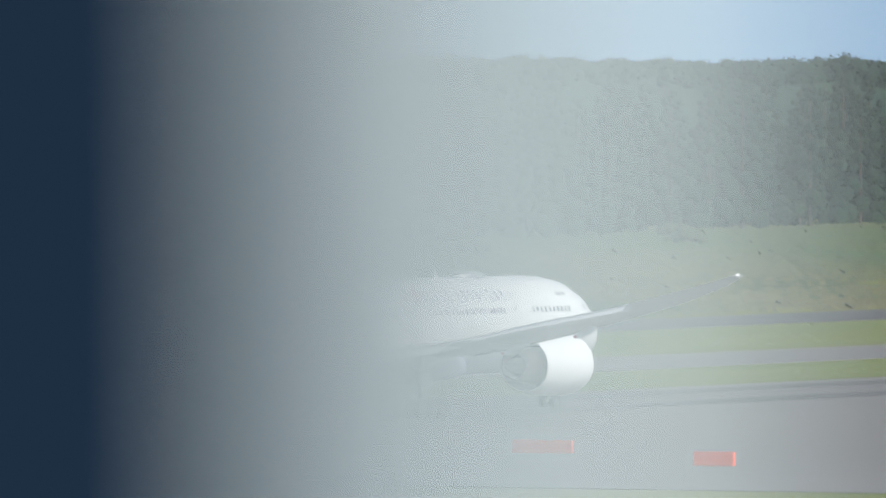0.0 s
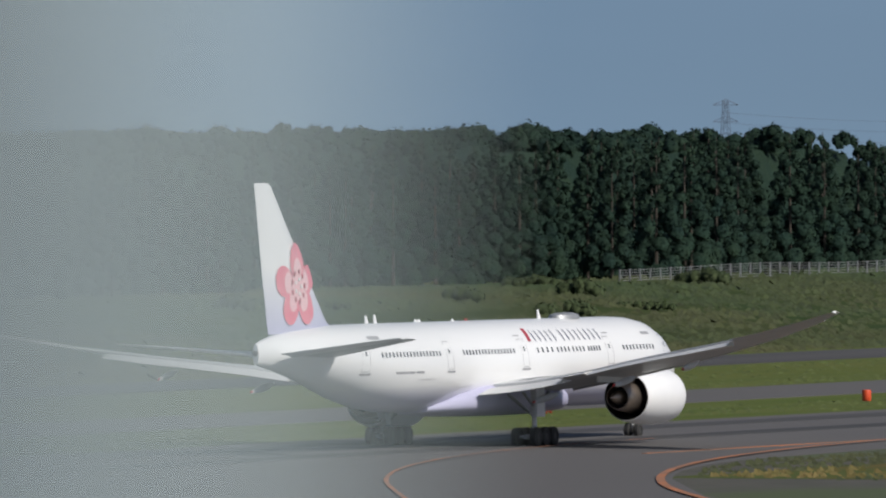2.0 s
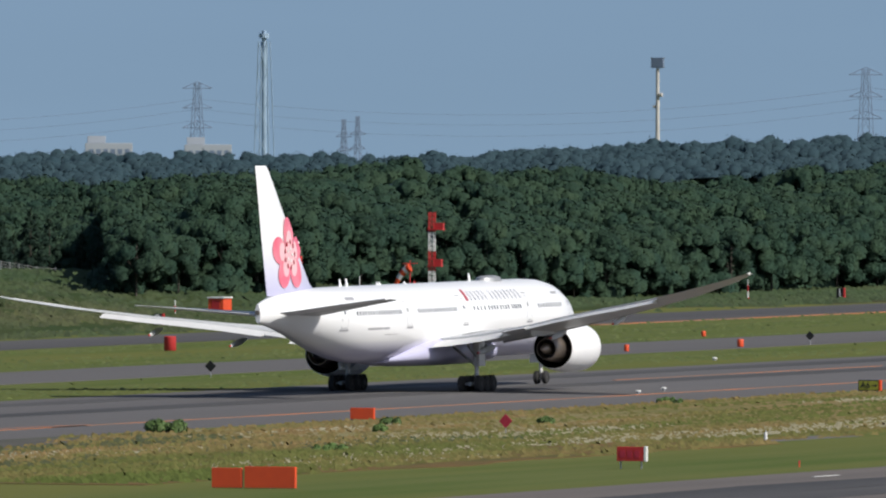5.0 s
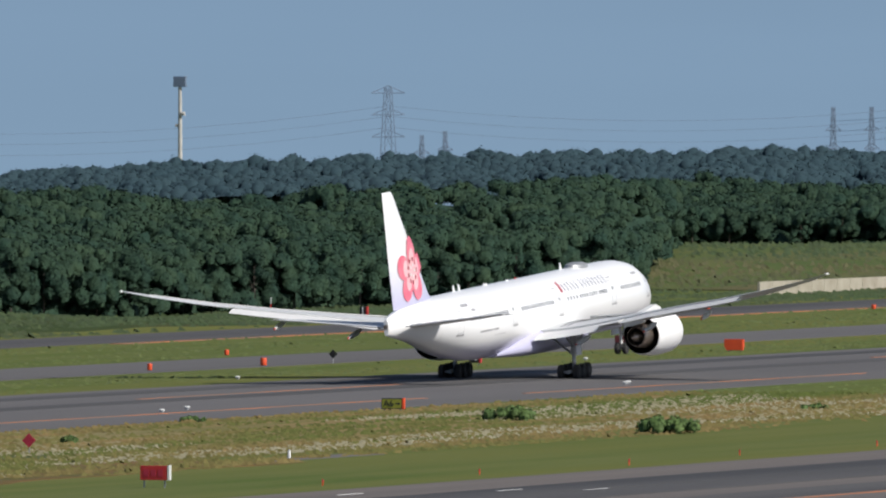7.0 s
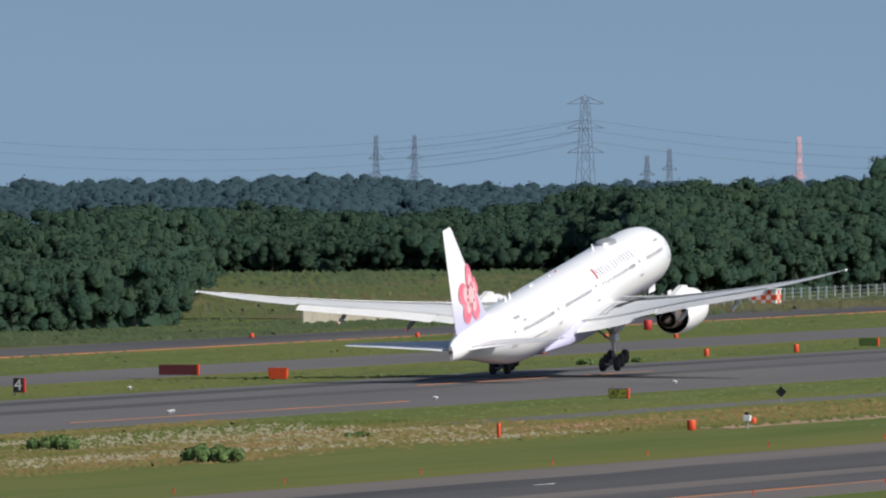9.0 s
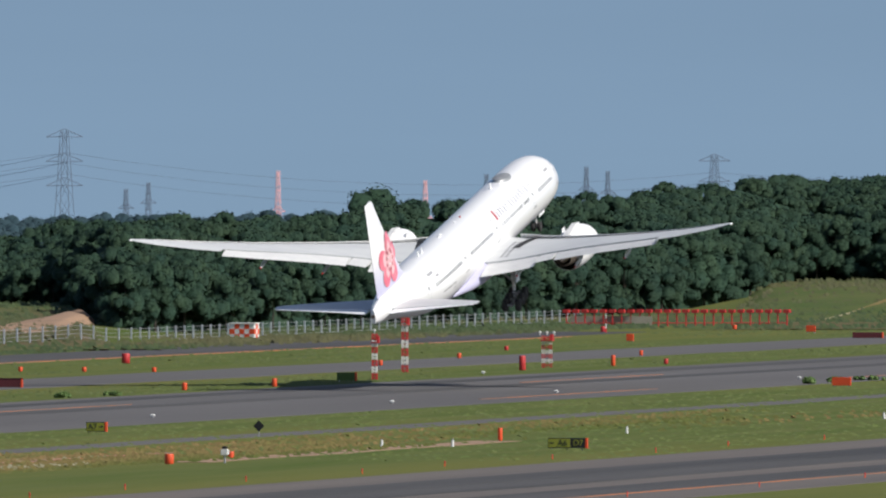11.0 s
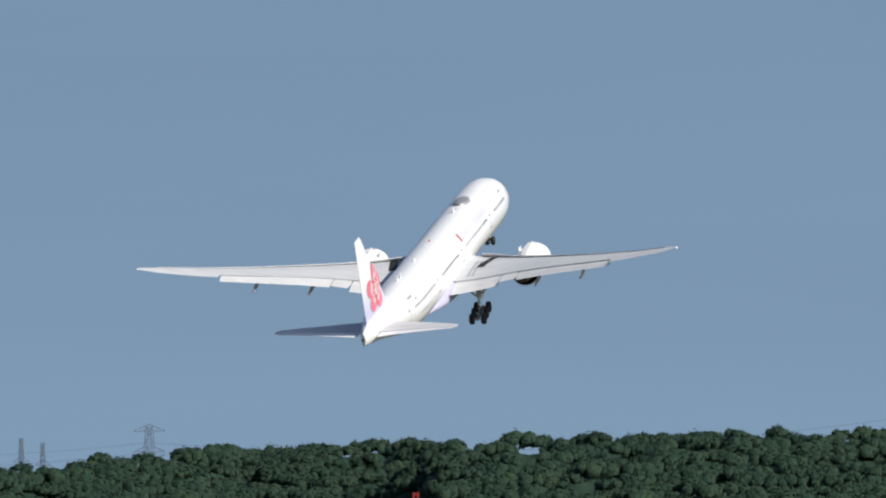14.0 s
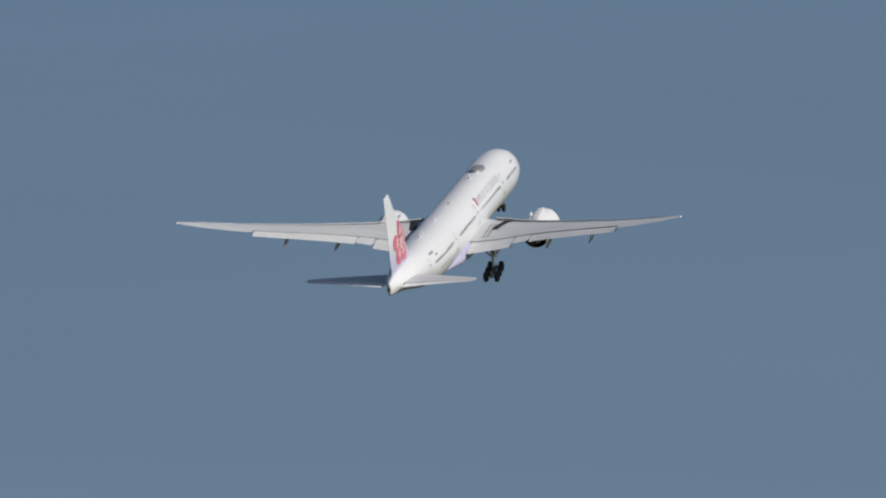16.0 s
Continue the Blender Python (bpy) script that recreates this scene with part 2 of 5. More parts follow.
# ---------------------------------------------------------------- mesh helpers
def part(name, bm, material, parent=None, label="", smooth=False):
    me = bpy.data.meshes.new(name)
    bm.to_mesh(me)
    bm.free()
    if smooth:
        for f in me.polygons:
            f.use_smooth = True
        me.set_sharp_from_angle(angle=radians(38))
    me.materials.append(M[material])
    ob = new(name, me)
    if parent:
        ob.parent = parent
    return tagged(ob, label)


def pydata(name, verts, faces, material, parent=None, label="", smooth=False, normals=None):
    me = bpy.data.meshes.new(name)
    me.from_pydata(verts, [], faces)
    me.update()
    if normals:
        me.normals_split_custom_set_from_vertices(normals)
    if smooth:
        for f in me.polygons:
            f.use_smooth = True
    me.materials.append(M[material])
    ob = new(name, me)
    if parent:
        ob.parent = parent
    return tagged(ob, label)


def box(bm, x0, x1, y0, y1, z0, z1, bevel=0.0):
    r = bmesh.ops.create_cube(bm, size=1)
    for v in r["verts"]:
        v.co = Vector(((x0 + x1) / 2 + v.co.x * (x1 - x0), (y0 + y1) / 2 + v.co.y * (y1 - y0), (z0 + z1) / 2 + v.co.z * (z1 - z0)))
    if bevel:
        es = list({e for v in r["verts"] for e in v.link_edges})
        bmesh.ops.bevel(bm, geom=es, offset=bevel, segments=2, affect="EDGES")
    return bm


def boxes(*dims, bevel=0.0):
    bm = bmesh.new()
    for d in dims:
        box(bm, *d, bevel=bevel)
    return bm


def tube(bm, a, b, r0, r1=None, seg=8, caps=True):
    a, b = Vector(a), Vector(b)
    r1 = r0 if r1 is None else r1
    q = (b - a).to_track_quat("Z", "Y")
    rings = []
    for c, r in ((a, r0), (b, r1)):
        rings.append([bm.verts.new(c + q @ Vector((r * math.cos(2 * math.pi * i / seg), r * math.sin(2 * math.pi * i / seg), 0))) for i in range(seg)])
    for i in range(seg):
        bm.faces.new((rings[0][i], rings[0][(i + 1) % seg], rings[1][(i + 1) % seg], rings[1][i]))
    if caps:
        bm.faces.new(rings[0][::-1])
        bm.faces.new(rings[1])
    return bm


def tubes(*rods, seg=8):
    bm = bmesh.new()
    for r in rods:
        tube(bm, *r, seg=seg)
    return bm


def loft(rings, close_start=True, close_end=True):
    """A skin through rings of equally many points."""
    bm = bmesh.new()
    vs = [[bm.verts.new(p) for p in ring] for ring in rings]
    k = len(vs[0])
    for a, b in zip(vs, vs[1:]):
        for i in range(k):
            bm.faces.new((a[i], a[(i + 1) % k], b[(i + 1) % k], b[i]))
    if close_start:
        bm.faces.new(vs[0][::-1])
    if close_end:
        bm.faces.new(vs[-1])
    bmesh.ops.recalc_face_normals(bm, faces=bm.faces)
    return bm


def revolve(profile, centre, seg=28, squash=1.0):
    """Rings about the fore-and-aft axis: profile of (y, radius)."""
    cx, cz = centre
    return [[(cx + r * math.cos(2 * math.pi * i / seg), y, cz + squash * r * math.sin(2 * math.pi * i / seg)) for i in range(seg)] for y, r in profile]


def thing(name, label, category, group="", at=(0, 0, 0), kind=""):
    ob = new(name)
    ob.location = at
    return tagged(ob, label, category, group, kind)


# ---------------------------------------------------------------- the airliner
# its space: x to its right, y forward, z up; origin on the ground under the main wheels, 37.1 m behind the nose
def Y(s):
    return 37.1 - s


BODY = [  # distance behind the nose, half width, top, bottom
    (0.0, 0.06, 4.72, 4.55), (0.35, 0.62, 5.2, 4.0), (1.0, 1.12, 5.75, 3.55), (2.0, 1.62, 6.45, 3.15), (3.2, 2.08, 7.2, 2.85),
    (4.6, 2.46, 7.85, 2.65), (6.4, 2.78, 8.35, 2.52), (8.5, 3.0, 8.58, 2.46), (11, 3.1, 8.65, 2.45), (20, 3.1, 8.65, 2.45),
    (30, 3.1, 8.65, 2.45), (40, 3.1, 8.65, 2.45), (49, 3.1, 8.65, 2.45), (52, 3.08, 8.65, 2.55), (55, 2.98, 8.65, 2.85),
    (58, 2.74, 8.64, 3.35), (61, 2.38, 8.6, 3.98), (64, 1.92, 8.5, 4.66), (67, 1.4, 8.3, 5.22), (69.5, 0.95, 8.05, 5.62),
    (71.3, 0.58, 7.75, 5.88), (72.4, 0.22, 7.5, 6.05),
]


def fuselage(parent):
    seg = 40
    rings = []
    for s, w, top, bot in BODY:
        c, h = (top + bot) / 2, (top - bot) / 2
        rings.append([(w * math.cos(a), Y(s), c + h * math.sin(a)) for a in (2 * math.pi * i / seg for i in range(seg))])
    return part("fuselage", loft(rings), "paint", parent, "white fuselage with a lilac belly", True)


def half_width(s, z):
    for (s0, w0, t0, b0), (s1, w1, t1, b1) in zip(BODY, BODY[1:]):
        if s0 <= s <= s1:
            k = (s - s0) / (s1 - s0)
            w, c, h = w0 + k * (w1 - w0), (t0 + k * (t1 - t0) + b0 + k * (b1 - b0)) / 2, (t0 + k * (t1 - t0) - b0 - k * (b1 - b0)) / 2
            return w * math.sqrt(max(0.0, 1 - ((z - c) / h) ** 2))
    return 0


def patch_data(s0, s1, z0, z1, side, lift=0.02, n=3, lean=0.0):
    verts, faces = [], []
    m = max(1, int(abs(s1 - s0) / 1.5))
    for j in range(m + 1):
        for i in range(n + 1):
            z = z0 + (z1 - z0) * i / n
            s = s0 + (s1 - s0) * j / m - lean * (z - z0)
            verts.append((side * (half_width(s, z) + lift), Y(s), z))
    for j in range(m):
        for i in range(n):
            a = j * (n + 1) + i
            faces.append((a, a + 1, a + n + 2, a + n + 1))
    return verts, faces


def side_patch(name, s0, s1, z0, z1, material, parent, side=1, lift=0.02, label="", lean=0.0):
    v, f = patch_data(s0, s1, z0, z1, side, lift, 3, lean)
    return pydata(name, v, f, material, parent, label, True)


def section(s_le, chord, r, z, thick, drop=0.0, cut=1.0, start=0.0, n=9):
    """An aerofoil at span r, from start to cut of its chord; drop lowers the trailing edge."""
    up, lo = [], []
    for i in range(n + 1):
        k = start + (cut - start) * (1 - math.cos(math.pi * i / n)) / 2
        t = thick * 2.6 * (0.2969 * math.sqrt(k) - 0.126 * k - 0.3516 * k * k + 0.2843 * k ** 3 - 0.1015 * k ** 4)
        camber = 0.18 * thick * math.sin(math.pi * k)
        up.append((r, Y(s_le + chord * k), z + camber + t - drop * k))
        lo.append((r, Y(s_le + chord * k), z + camber - t * 0.85 - drop * k))
    return up + lo[::-1]


WING = [  # span, leading edge, chord, height, thickness
    (2.2, 25.2, 15.8, 3.75, 1.9), (5.0, 27.2, 13.7, 4.05, 1.55), (8.0, 29.4, 11.4, 4.45, 1.2), (11.0, 31.6, 9.5, 4.9, 0.98), (16, 35.1, 7.8, 5.75, 0.78),
    (21, 38.6, 6.0, 6.7, 0.56), (26, 42.1, 4.3, 7.75, 0.38), (29.6, 44.7, 3.0, 8.65, 0.24), (31.4, 46.3, 1.9, 9.2, 0.12), (32.35, 47.4, 0.9, 9.5, 0.05),
]


def wing_at(r):
    for a, b in zip(WING, WING[1:]):
        if a[0] <= r <= b[0]:
            k = (r - a[0]) / (b[0] - a[0])
            return [p + k * (q - p) for p, q in zip(a, b)]
    return list(WING[-1])


def smooth(k):
    k = min(1.0, max(0.0, k))
    return k * k * (3 - 2 * k)


def washout(r):
    """Twist of the outer wing, nose down, as a slope."""
    return 0.072 * smooth((r - 4.5) / 13)


def wing(parent, side, name):
    def rings(spans, cut, start=0.0, drop=0.0, back=0.0, low=0.0):
        out = []
        for r in spans:
            _, le, c, z, t = wing_at(r)
            out.append([(side * x, y - back, zz - low) for x, y, zz in section(le, c, r, z, t, drop - c * washout(r), cut, start)])
        return out
    w = part(name, loft(rings([2.2, 3.5, 5, 6.5, 8, 9.5, 11, 13.5, 16, 18.5, 21, 23.5], 0.80)), "grey", parent, "swept light grey wing, flaps slightly down", True)
    part("wing_tip", loft(rings([23.5, 26, 28, 29.6, 31.4, 32.35], 1.0)), "grey", w, "raked grey wing tip", True)
    for nm, r0, r1, drop in (("inboard_flap", 3.2, 8.9, 0.55), ("flaperon", 9.1, 11.0, 0.15), ("outboard_flap", 11.2, 23.3, 0.32)):
        spans = [r0 + (r1 - r0) * k / 4 for k in range(5)]
        rg = []
        for r in spans:
            _, le, c, z, t = wing_at(r)
            a, b = le + c * 0.78, le + c * 1.05
            zt = z + t * 0.20 + 0.8 * c * washout(r) - 0.13
            top = [(side * r, Y(a), zt), (side * r, Y((a + b) / 2), zt - drop * 0.35 + 0.05), (side * r, Y(b), zt - drop)]
            rg.append(top + [(side * r, Y((a + b) / 2), zt - drop * 0.5 - 0.18), (side * r, Y(a), zt - 0.34)])
        part(nm, loft(rg), "pale", w, "pale grey trailing-edge flap, lowered", False)
    # slat line along the leading edge
    rg = []
    for r in (4.2, 8, 11, 16, 21, 26, 30.5):
        _, le, c, z, t = wing_at(r)
        k = 0.45 + 0.05 * c * 0.1
        rg.append([(side * r, Y(le - 0.18), z - 0.16 * t), (side * r, Y(le - 0.05), z + 0.22 * t), (side * r, Y(le + 0.09 * c), z + 0.52 * t + 0.03), (side * r, Y(le + 0.10 * c), z + 0.50 * t), (side * r, Y(le + 0.02 * c), z - 0.2 * t)])
    part("slat", loft(rg), "pale", w, "drooped pale slat")
    # fairings of the flap tracks
    for r, ln in ((6.6, 4.6), (13.6, 4.1), (19.6, 3.3)):
        _, le, c, z, t = wing_at(r)
        y0, zc = Y(le + c * 0.55), z - t * 0.35
        prof = [(0, 0.02), (0.12, 0.15), (0.35, 0.26), (0.65, 0.25), (0.88, 0.16), (1.0, 0.05)]
        rg = [[(side * r + 0.75 * q * math.cos(a), y0 - k * ln, zc - 0.2 - 0.55 * k + q * math.sin(a)) for a in (2 * math.pi * i / 10 for i in range(10))] for k, q in prof]
        fr = part("flap_fairing", loft(rg), "grey", w, "grey flap track fairing", True)
        part("fairing_tip", tubes(((side * r, y0 - ln + 0.15, zc - 0.71), (side * r, y0 - ln - 0.05, zc - 0.75), 0.10, 0.05)), "red", fr, "red fairing tip")
    # dark stripe and pale vents near the root
    def skin(r, k):
        _, le, c, z, t = wing_at(r)
        th = t * 2.6 * (0.2969 * math.sqrt(k) - 0.126 * k - 0.3516 * k * k + 0.2843 * k ** 3 - 0.1015 * k ** 4) + 0.18 * t * math.sin(math.pi * k)
        return (side * r, Y(le + c * k), z + th + 0.04)
    v = [skin(r0 - 0.9 * i / 6, 0.08 + 0.42 * i / 6) for i in range(7) for r0 in (5.7, 6.6)]
    pydata("wing_slot", v, [(2 * i, 2 * i + 1, 2 * i + 3, 2 * i + 2) for i in range(6)], "black", w, "dark stripe on the upper wing skin")
    for i in range(9):
        for j in range(2):
            bm = bmesh.new()
            r, k = 4.4 + 0.55 * j, 0.30 + 0.05 * i
            _, le, c, z, t = wing_at(r)
            th = t * 2.6 * (0.2969 * math.sqrt(k) - 0.126 * k - 0.3516 * k * k + 0.2843 * k ** 3 - 0.1015 * k ** 4) + 0.18 * t * math.sin(math.pi * k)
            x, y, h = side * r, Y(le + c * k), z + th
            box(bm, x - 0.14, x + 0.14, y - 0.2, y + 0.2, h - 0.05, h + 0.03)
            part("wing_vent", bm, "line", w, "small grey vent")
    # wing-tip lamp housing
    part("tip_light", tubes(((side * 32.3, Y(48.1), 9.52), (side * 32.3, Y(48.5), 9.54), 0.12, 0.05)), "white", w, "white tip light housing")
    return w


def engine(parent, side):
    cx, cz = side * 9.75, 3.1
    Z = lambda s: Y(s + 1.4)
    outer = [(Z(23.0), 1.62), (Z(22.75), 1.72), (Z(22.85), 1.84), (Z(23.4), 1.93), (Z(25.0), 1.97), (Z(27.0), 1.93), (Z(28.4), 1.80), (Z(29.3), 1.66), (Z(29.3), 1.62)]
    e = part("engine", loft(revolve(outer, (cx, cz), 36), False, False), "white", parent, "large white engine nacelle", True)
    # inner skin coloured black to stand for the shade in the duct
    part("bypass_duct", loft(revolve([(Z(29.28), 1.61), (Z(27.8), 1.60), (Z(26.0), 1.5)], (cx, cz), 36), False, False), "black", e, "dark bypass duct", True)
    inlet = [(Z(22.76), 1.73), (Z(23.0), 1.60), (Z(24.2), 1.56), (Z(24.8), 1.55)]
    part("inlet", loft(revolve(inlet, (cx, cz), 36), False, False), "metal", e, "polished inlet lip", True)
    part("fan", loft(revolve([(Z(24.7), 1.55), (Z(24.75), 0.5), (Z(24.1), 0.05)], (cx, cz), 36), True, True), "black", e, "dark fan")
    part("fan_duct", loft(revolve([(Z(26.0), 1.56), (Z(26.05), 0.9)], (cx, cz), 36), True, True), "black", e, "dark fan duct")
    part("core_cowl", loft(revolve([(Z(26.1), 1.12), (Z(28.2), 1.16), (Z(29.8), 1.02), (Z(30.9), 0.84), (Z(30.9), 0.78), (Z(29.8), 0.76)], (cx, cz), 30), False, False), "hot", e, "bare metal core cowl", True)
    part("core_cavity", loft(revolve([(Z(29.9), 0.79), (Z(29.95), 0.3)], (cx, cz), 30), True, True), "black", e, "dark core nozzle")
    part("exhaust_plug", loft(revolve([(Z(29.6), 0.52), (Z(30.7), 0.48), (Z(31.6), 0.26), (Z(32.1), 0.03)], (cx, cz), 24), True, True), "hot", e, "heat-stained exhaust cone", True)
    rg = []
    for s, zt, zb, w in ((24.9, 5.25, 5.0, 0.08), (27.0, 5.62, 4.6, 0.28), (29.5, 5.3, 4.4, 0.34), (31.5, 5.1, 4.25, 0.36), (33.5, 4.9, 4.15, 0.3), (36.0, 4.6, 4.2, 0.06)):
        rg.append([(cx - w, Y(s), zb), (cx + w, Y(s), zb), (cx + w * 0.8, Y(s), zt), (cx - w * 0.8, Y(s), zt)])
    part("pylon", loft(rg), "pale", e, "pale grey engine pylon")
    bm = bmesh.new()
    box(bm, cx + side * -1.3 - 0.03, cx + side * -1.3 + 0.03, Z(25.8), Z(24.6), cz + 1.45, cz + 1.95)
    part("strake", bm, "white", e, "nacelle strake")
    return e


TRIM = 0.04  # slope of the tailplane, trimmed nose down for the take-off


def tail(parent):
    rg = []
    for z, le, te, th in ((8.1, 58.6, 70.2, 0.5), (8.9, 60.4, 70.4, 0.46), (12, 63.4, 71.0, 0.36), (15, 66.3, 71.5, 0.27), (18.0, 69.1, 72.0, 0.17), (18.35, 69.6, 72.05, 0.06)):
        sec = [(0, 0), (0.12, 0.7), (0.35, 1), (0.7, 0.62), (1, 0.04)]
        ring = [(th * w, Y(le + (te - le) * k), z) for k, w in sec] + [(-th * w, Y(le + (te - le) * k), z) for k, w in sec[::-1][:-1]]
        rg.append(ring)
    fin = part("fin", loft(rg), "fin", parent, "tall white tail fin with a pink blossom emblem", True)
    # lilac foot of the fin
    def fin_x(s, z, lift):
        k = (z - 8.1) / 10.0
        le, te, th = 58.6 + (69.1 - 58.6) * k + (1.0 * math.sin(math.pi * min(1, k)) if k < 1 else 0) * 0.0, 70.2 + 1.8 * k, 0.5 - 0.33 * k
        c = min(1, max(0, (s - le) / (te - le)))
        return th * max(0.05, np.interp(c, [0, 0.12, 0.35, 0.7, 1], [0, 0.7, 1, 0.62, 0.04])) + lift + 0.05
    for side in (1, -1):
        for cx, cz, ra, rb, ang, m, lift, lab in [(65.9, 13.0, 1.15, 1.35, 0, "pink", 0.02, ""), (67.95, 11.65, 1.05, 1.35, 70, "pink", 0.025, ""), (64.15, 11.8, 0.85, 1.25, -60, "pink", 0.03, ""),
                                                  (67.0, 9.95, 1.1, 1.35, 145, "pink", 0.035, ""), (64.8, 9.95, 1.05, 1.35, -150, "pink", 0.04, ""), (66.0, 11.3, 0.95, 1.0, 0, "rose", 0.06, "")]:
            bm = bmesh.new()
            c0 = bm.verts.new((side * fin_x(cx, cz, lift), Y(cx), cz))
            ring = []
            for i in range(22):
                a = 2 * math.pi * i / 22
                u, v = ra * math.cos(a), rb * math.sin(a) * (1 + 0.05 * math.cos(2 * a))
                s, z = cx + u * math.cos(radians(ang)) + v * math.sin(radians(ang)), cz - u * math.sin(radians(ang)) + v * math.cos(radians(ang))
                ring.append(bm.verts.new((side * fin_x(s, z, lift), Y(s), z)))
            for i in range(22):
                bm.faces.new((c0, ring[i], ring[(i + 1) % 22]))
            part("emblem_petal", bm, m, fin, "pink petal of the painted emblem")
            if m == "pink":
                hx, hz = cx + 0.28 * (66.0 - cx), cz + 0.28 * (11.3 - cz)
                bm = bmesh.new()
                c0 = bm.verts.new((side * fin_x(hx, hz, lift + 0.012), Y(hx), hz))
                ring = [bm.verts.new((side * fin_x(hx + 0.55 * ra * math.cos(q), hz + 0.55 * rb * math.sin(q), lift + 0.012), Y(hx + 0.55 * ra * math.cos(q)), hz + 0.55 * rb * math.sin(q))) for q in (2 * math.pi * i / 18 for i in range(18))]
                for i in range(18):
                    bm.faces.new((c0, ring[i], ring[(i + 1) % 18]))
                part("petal_highlight", bm, "rose", fin, "lighter heart of a petal")
        for i in range(9):
            a = 2 * math.pi * i / 9 + 0.3
            s, z = 66.0 + 0.95 * math.cos(a), 11.3 + 1.0 * math.sin(a)
            x = side * fin_x(s, z, 0.09)
            bm = boxes((x - 0.01, x + 0.01, Y(s) - 0.11, Y(s) + 0.11, z - 0.17, z + 0.17))
            part("emblem_stamen", bm, "crimson", fin, "crimson stamen dot")
        for i in range(5):
            a = 2 * math.pi * i / 5 + 0.6
            s, z = 66.0 + 0.45 * math.cos(a), 11.3 + 0.5 * math.sin(a)
            x = side * fin_x(s, z, 0.095)
            part("emblem_dot", boxes((x - 0.01, x + 0.01, Y(s) - 0.16, Y(s) + 0.16, z - 0.12, z + 0.12)), "cream", fin, "white dot of the emblem")
    for side in (1, -1):
        rg = []
        for r, le, c, z, t in ((0.8, 62.6, 8.4, 6.95, 0.8), (4.0, 64.8, 6.3, 7.25, 0.55), (8.0, 67.6, 4.0, 7.65, 0.32), (10.3, 69.3, 2.6, 7.85, 0.18), (10.75, 69.9, 1.9, 7.9, 0.05)):
            rg.append([(side * x, y, zz) for x, y, zz in section(le, c, r, z - 0.4 + TRIM * (le - 68), t, -TRIM * c, 0.74)])
        st = part("tailplane", loft(rg), "grey", parent, "grey tailplane", True)
        rg = []
        for r, le, c, z, t in ((1.3, 62.9, 8.1, 6.98, 0.7), (4.0, 64.8, 6.3, 7.25, 0.55), (8.0, 67.6, 4.0, 7.65, 0.32), (10.4, 69.4, 2.5, 7.86, 0.16)):
            a, b = le + c * 0.73, le + c * 1.01
            za, zb = z - 0.4 + TRIM * (a - 68), z - 0.4 + TRIM * (b - 68)
            rg.append([(side * r, Y(a), za + t * 0.2), (side * r, Y(b), zb + 0.10), (side * r, Y(b), zb + 0.06), (side * r, Y(a), za - t * 0.16)])
        part("elevator", loft(rg), "white", st, "white elevator, trailing edge raised")


def gear_wheel(parent, x, y, z, r, w):
    prof = [(-w / 2, r * 0.42), (-w / 2, r * 0.86), (-w * 0.36, r), (w * 0.36, r), (w / 2, r * 0.86), (w / 2, r * 0.42)]
    seg = 20
    rings = [[(x + a, y + q * math.cos(2 * math.pi * i / seg), z + q * math.sin(2 * math.pi * i / seg)) for i in range(seg)] for a, q in prof]
    t = part("wheel", loft(rings, False, False), "tyre", parent, "black tyre", True)
    part("rim", tubes(((x - w * 0.42, y, z), (x + w * 0.42, y, z), r * 0.46), seg=16), "rim", t, "dark grey wheel rim")
    return t


def main_gear(parent, side):
    x = side * 5.49
    g = part("main_gear", tubes(((x, 0.0, 4.3), (x, 0.0, 2.0), 0.26), ((x, 0, 2.2), (x, 0, 1.0), 0.17), seg=14), "cream", parent, "pale main gear leg", True)
    part("drag_brace", tubes(((x, 0, 1.9), (x, 2.6, 3.6), 0.11), ((x, 0, 1.9), (x - side * 2.2, 0.3, 3.6), 0.11), ((x, 0, 2.6), (x, -1.9, 3.6), 0.1)), "galv", g, "grey folding brace")
    part("gear_door", boxes((x + side * 0.42, x + side * 0.50, -0.7, 0.75, 1.9, 4.0), bevel=0.02), "white", g, "white gear door")
    b = new("bogie")
    b.parent = parent
    tagged(b, "six-wheel bogie with black tyres")
    part("bogie_beam", tubes(((0, -1.75, 0.0), (0, 1.75, 0.0), 0.17), ((-0.6, 0, 0), (0.6, 0, 0), 0.1), ((-0.6, -1.47, 0), (0.6, -1.47, 0), 0.1), ((-0.6, 1.47, 0), (0.6, 1.47, 0), 0.1), ((0, 0, 0), (0, 0, 0.75), 0.2)), "galv", b, "grey bogie beam")
    for a in (-1.47, 0, 1.47):
        for d in (-0.71, 0.71):
            gear_wheel(b, d, a, 0, 0.665, 0.5)
    b.location = (x, 0, 0.665)
    return b


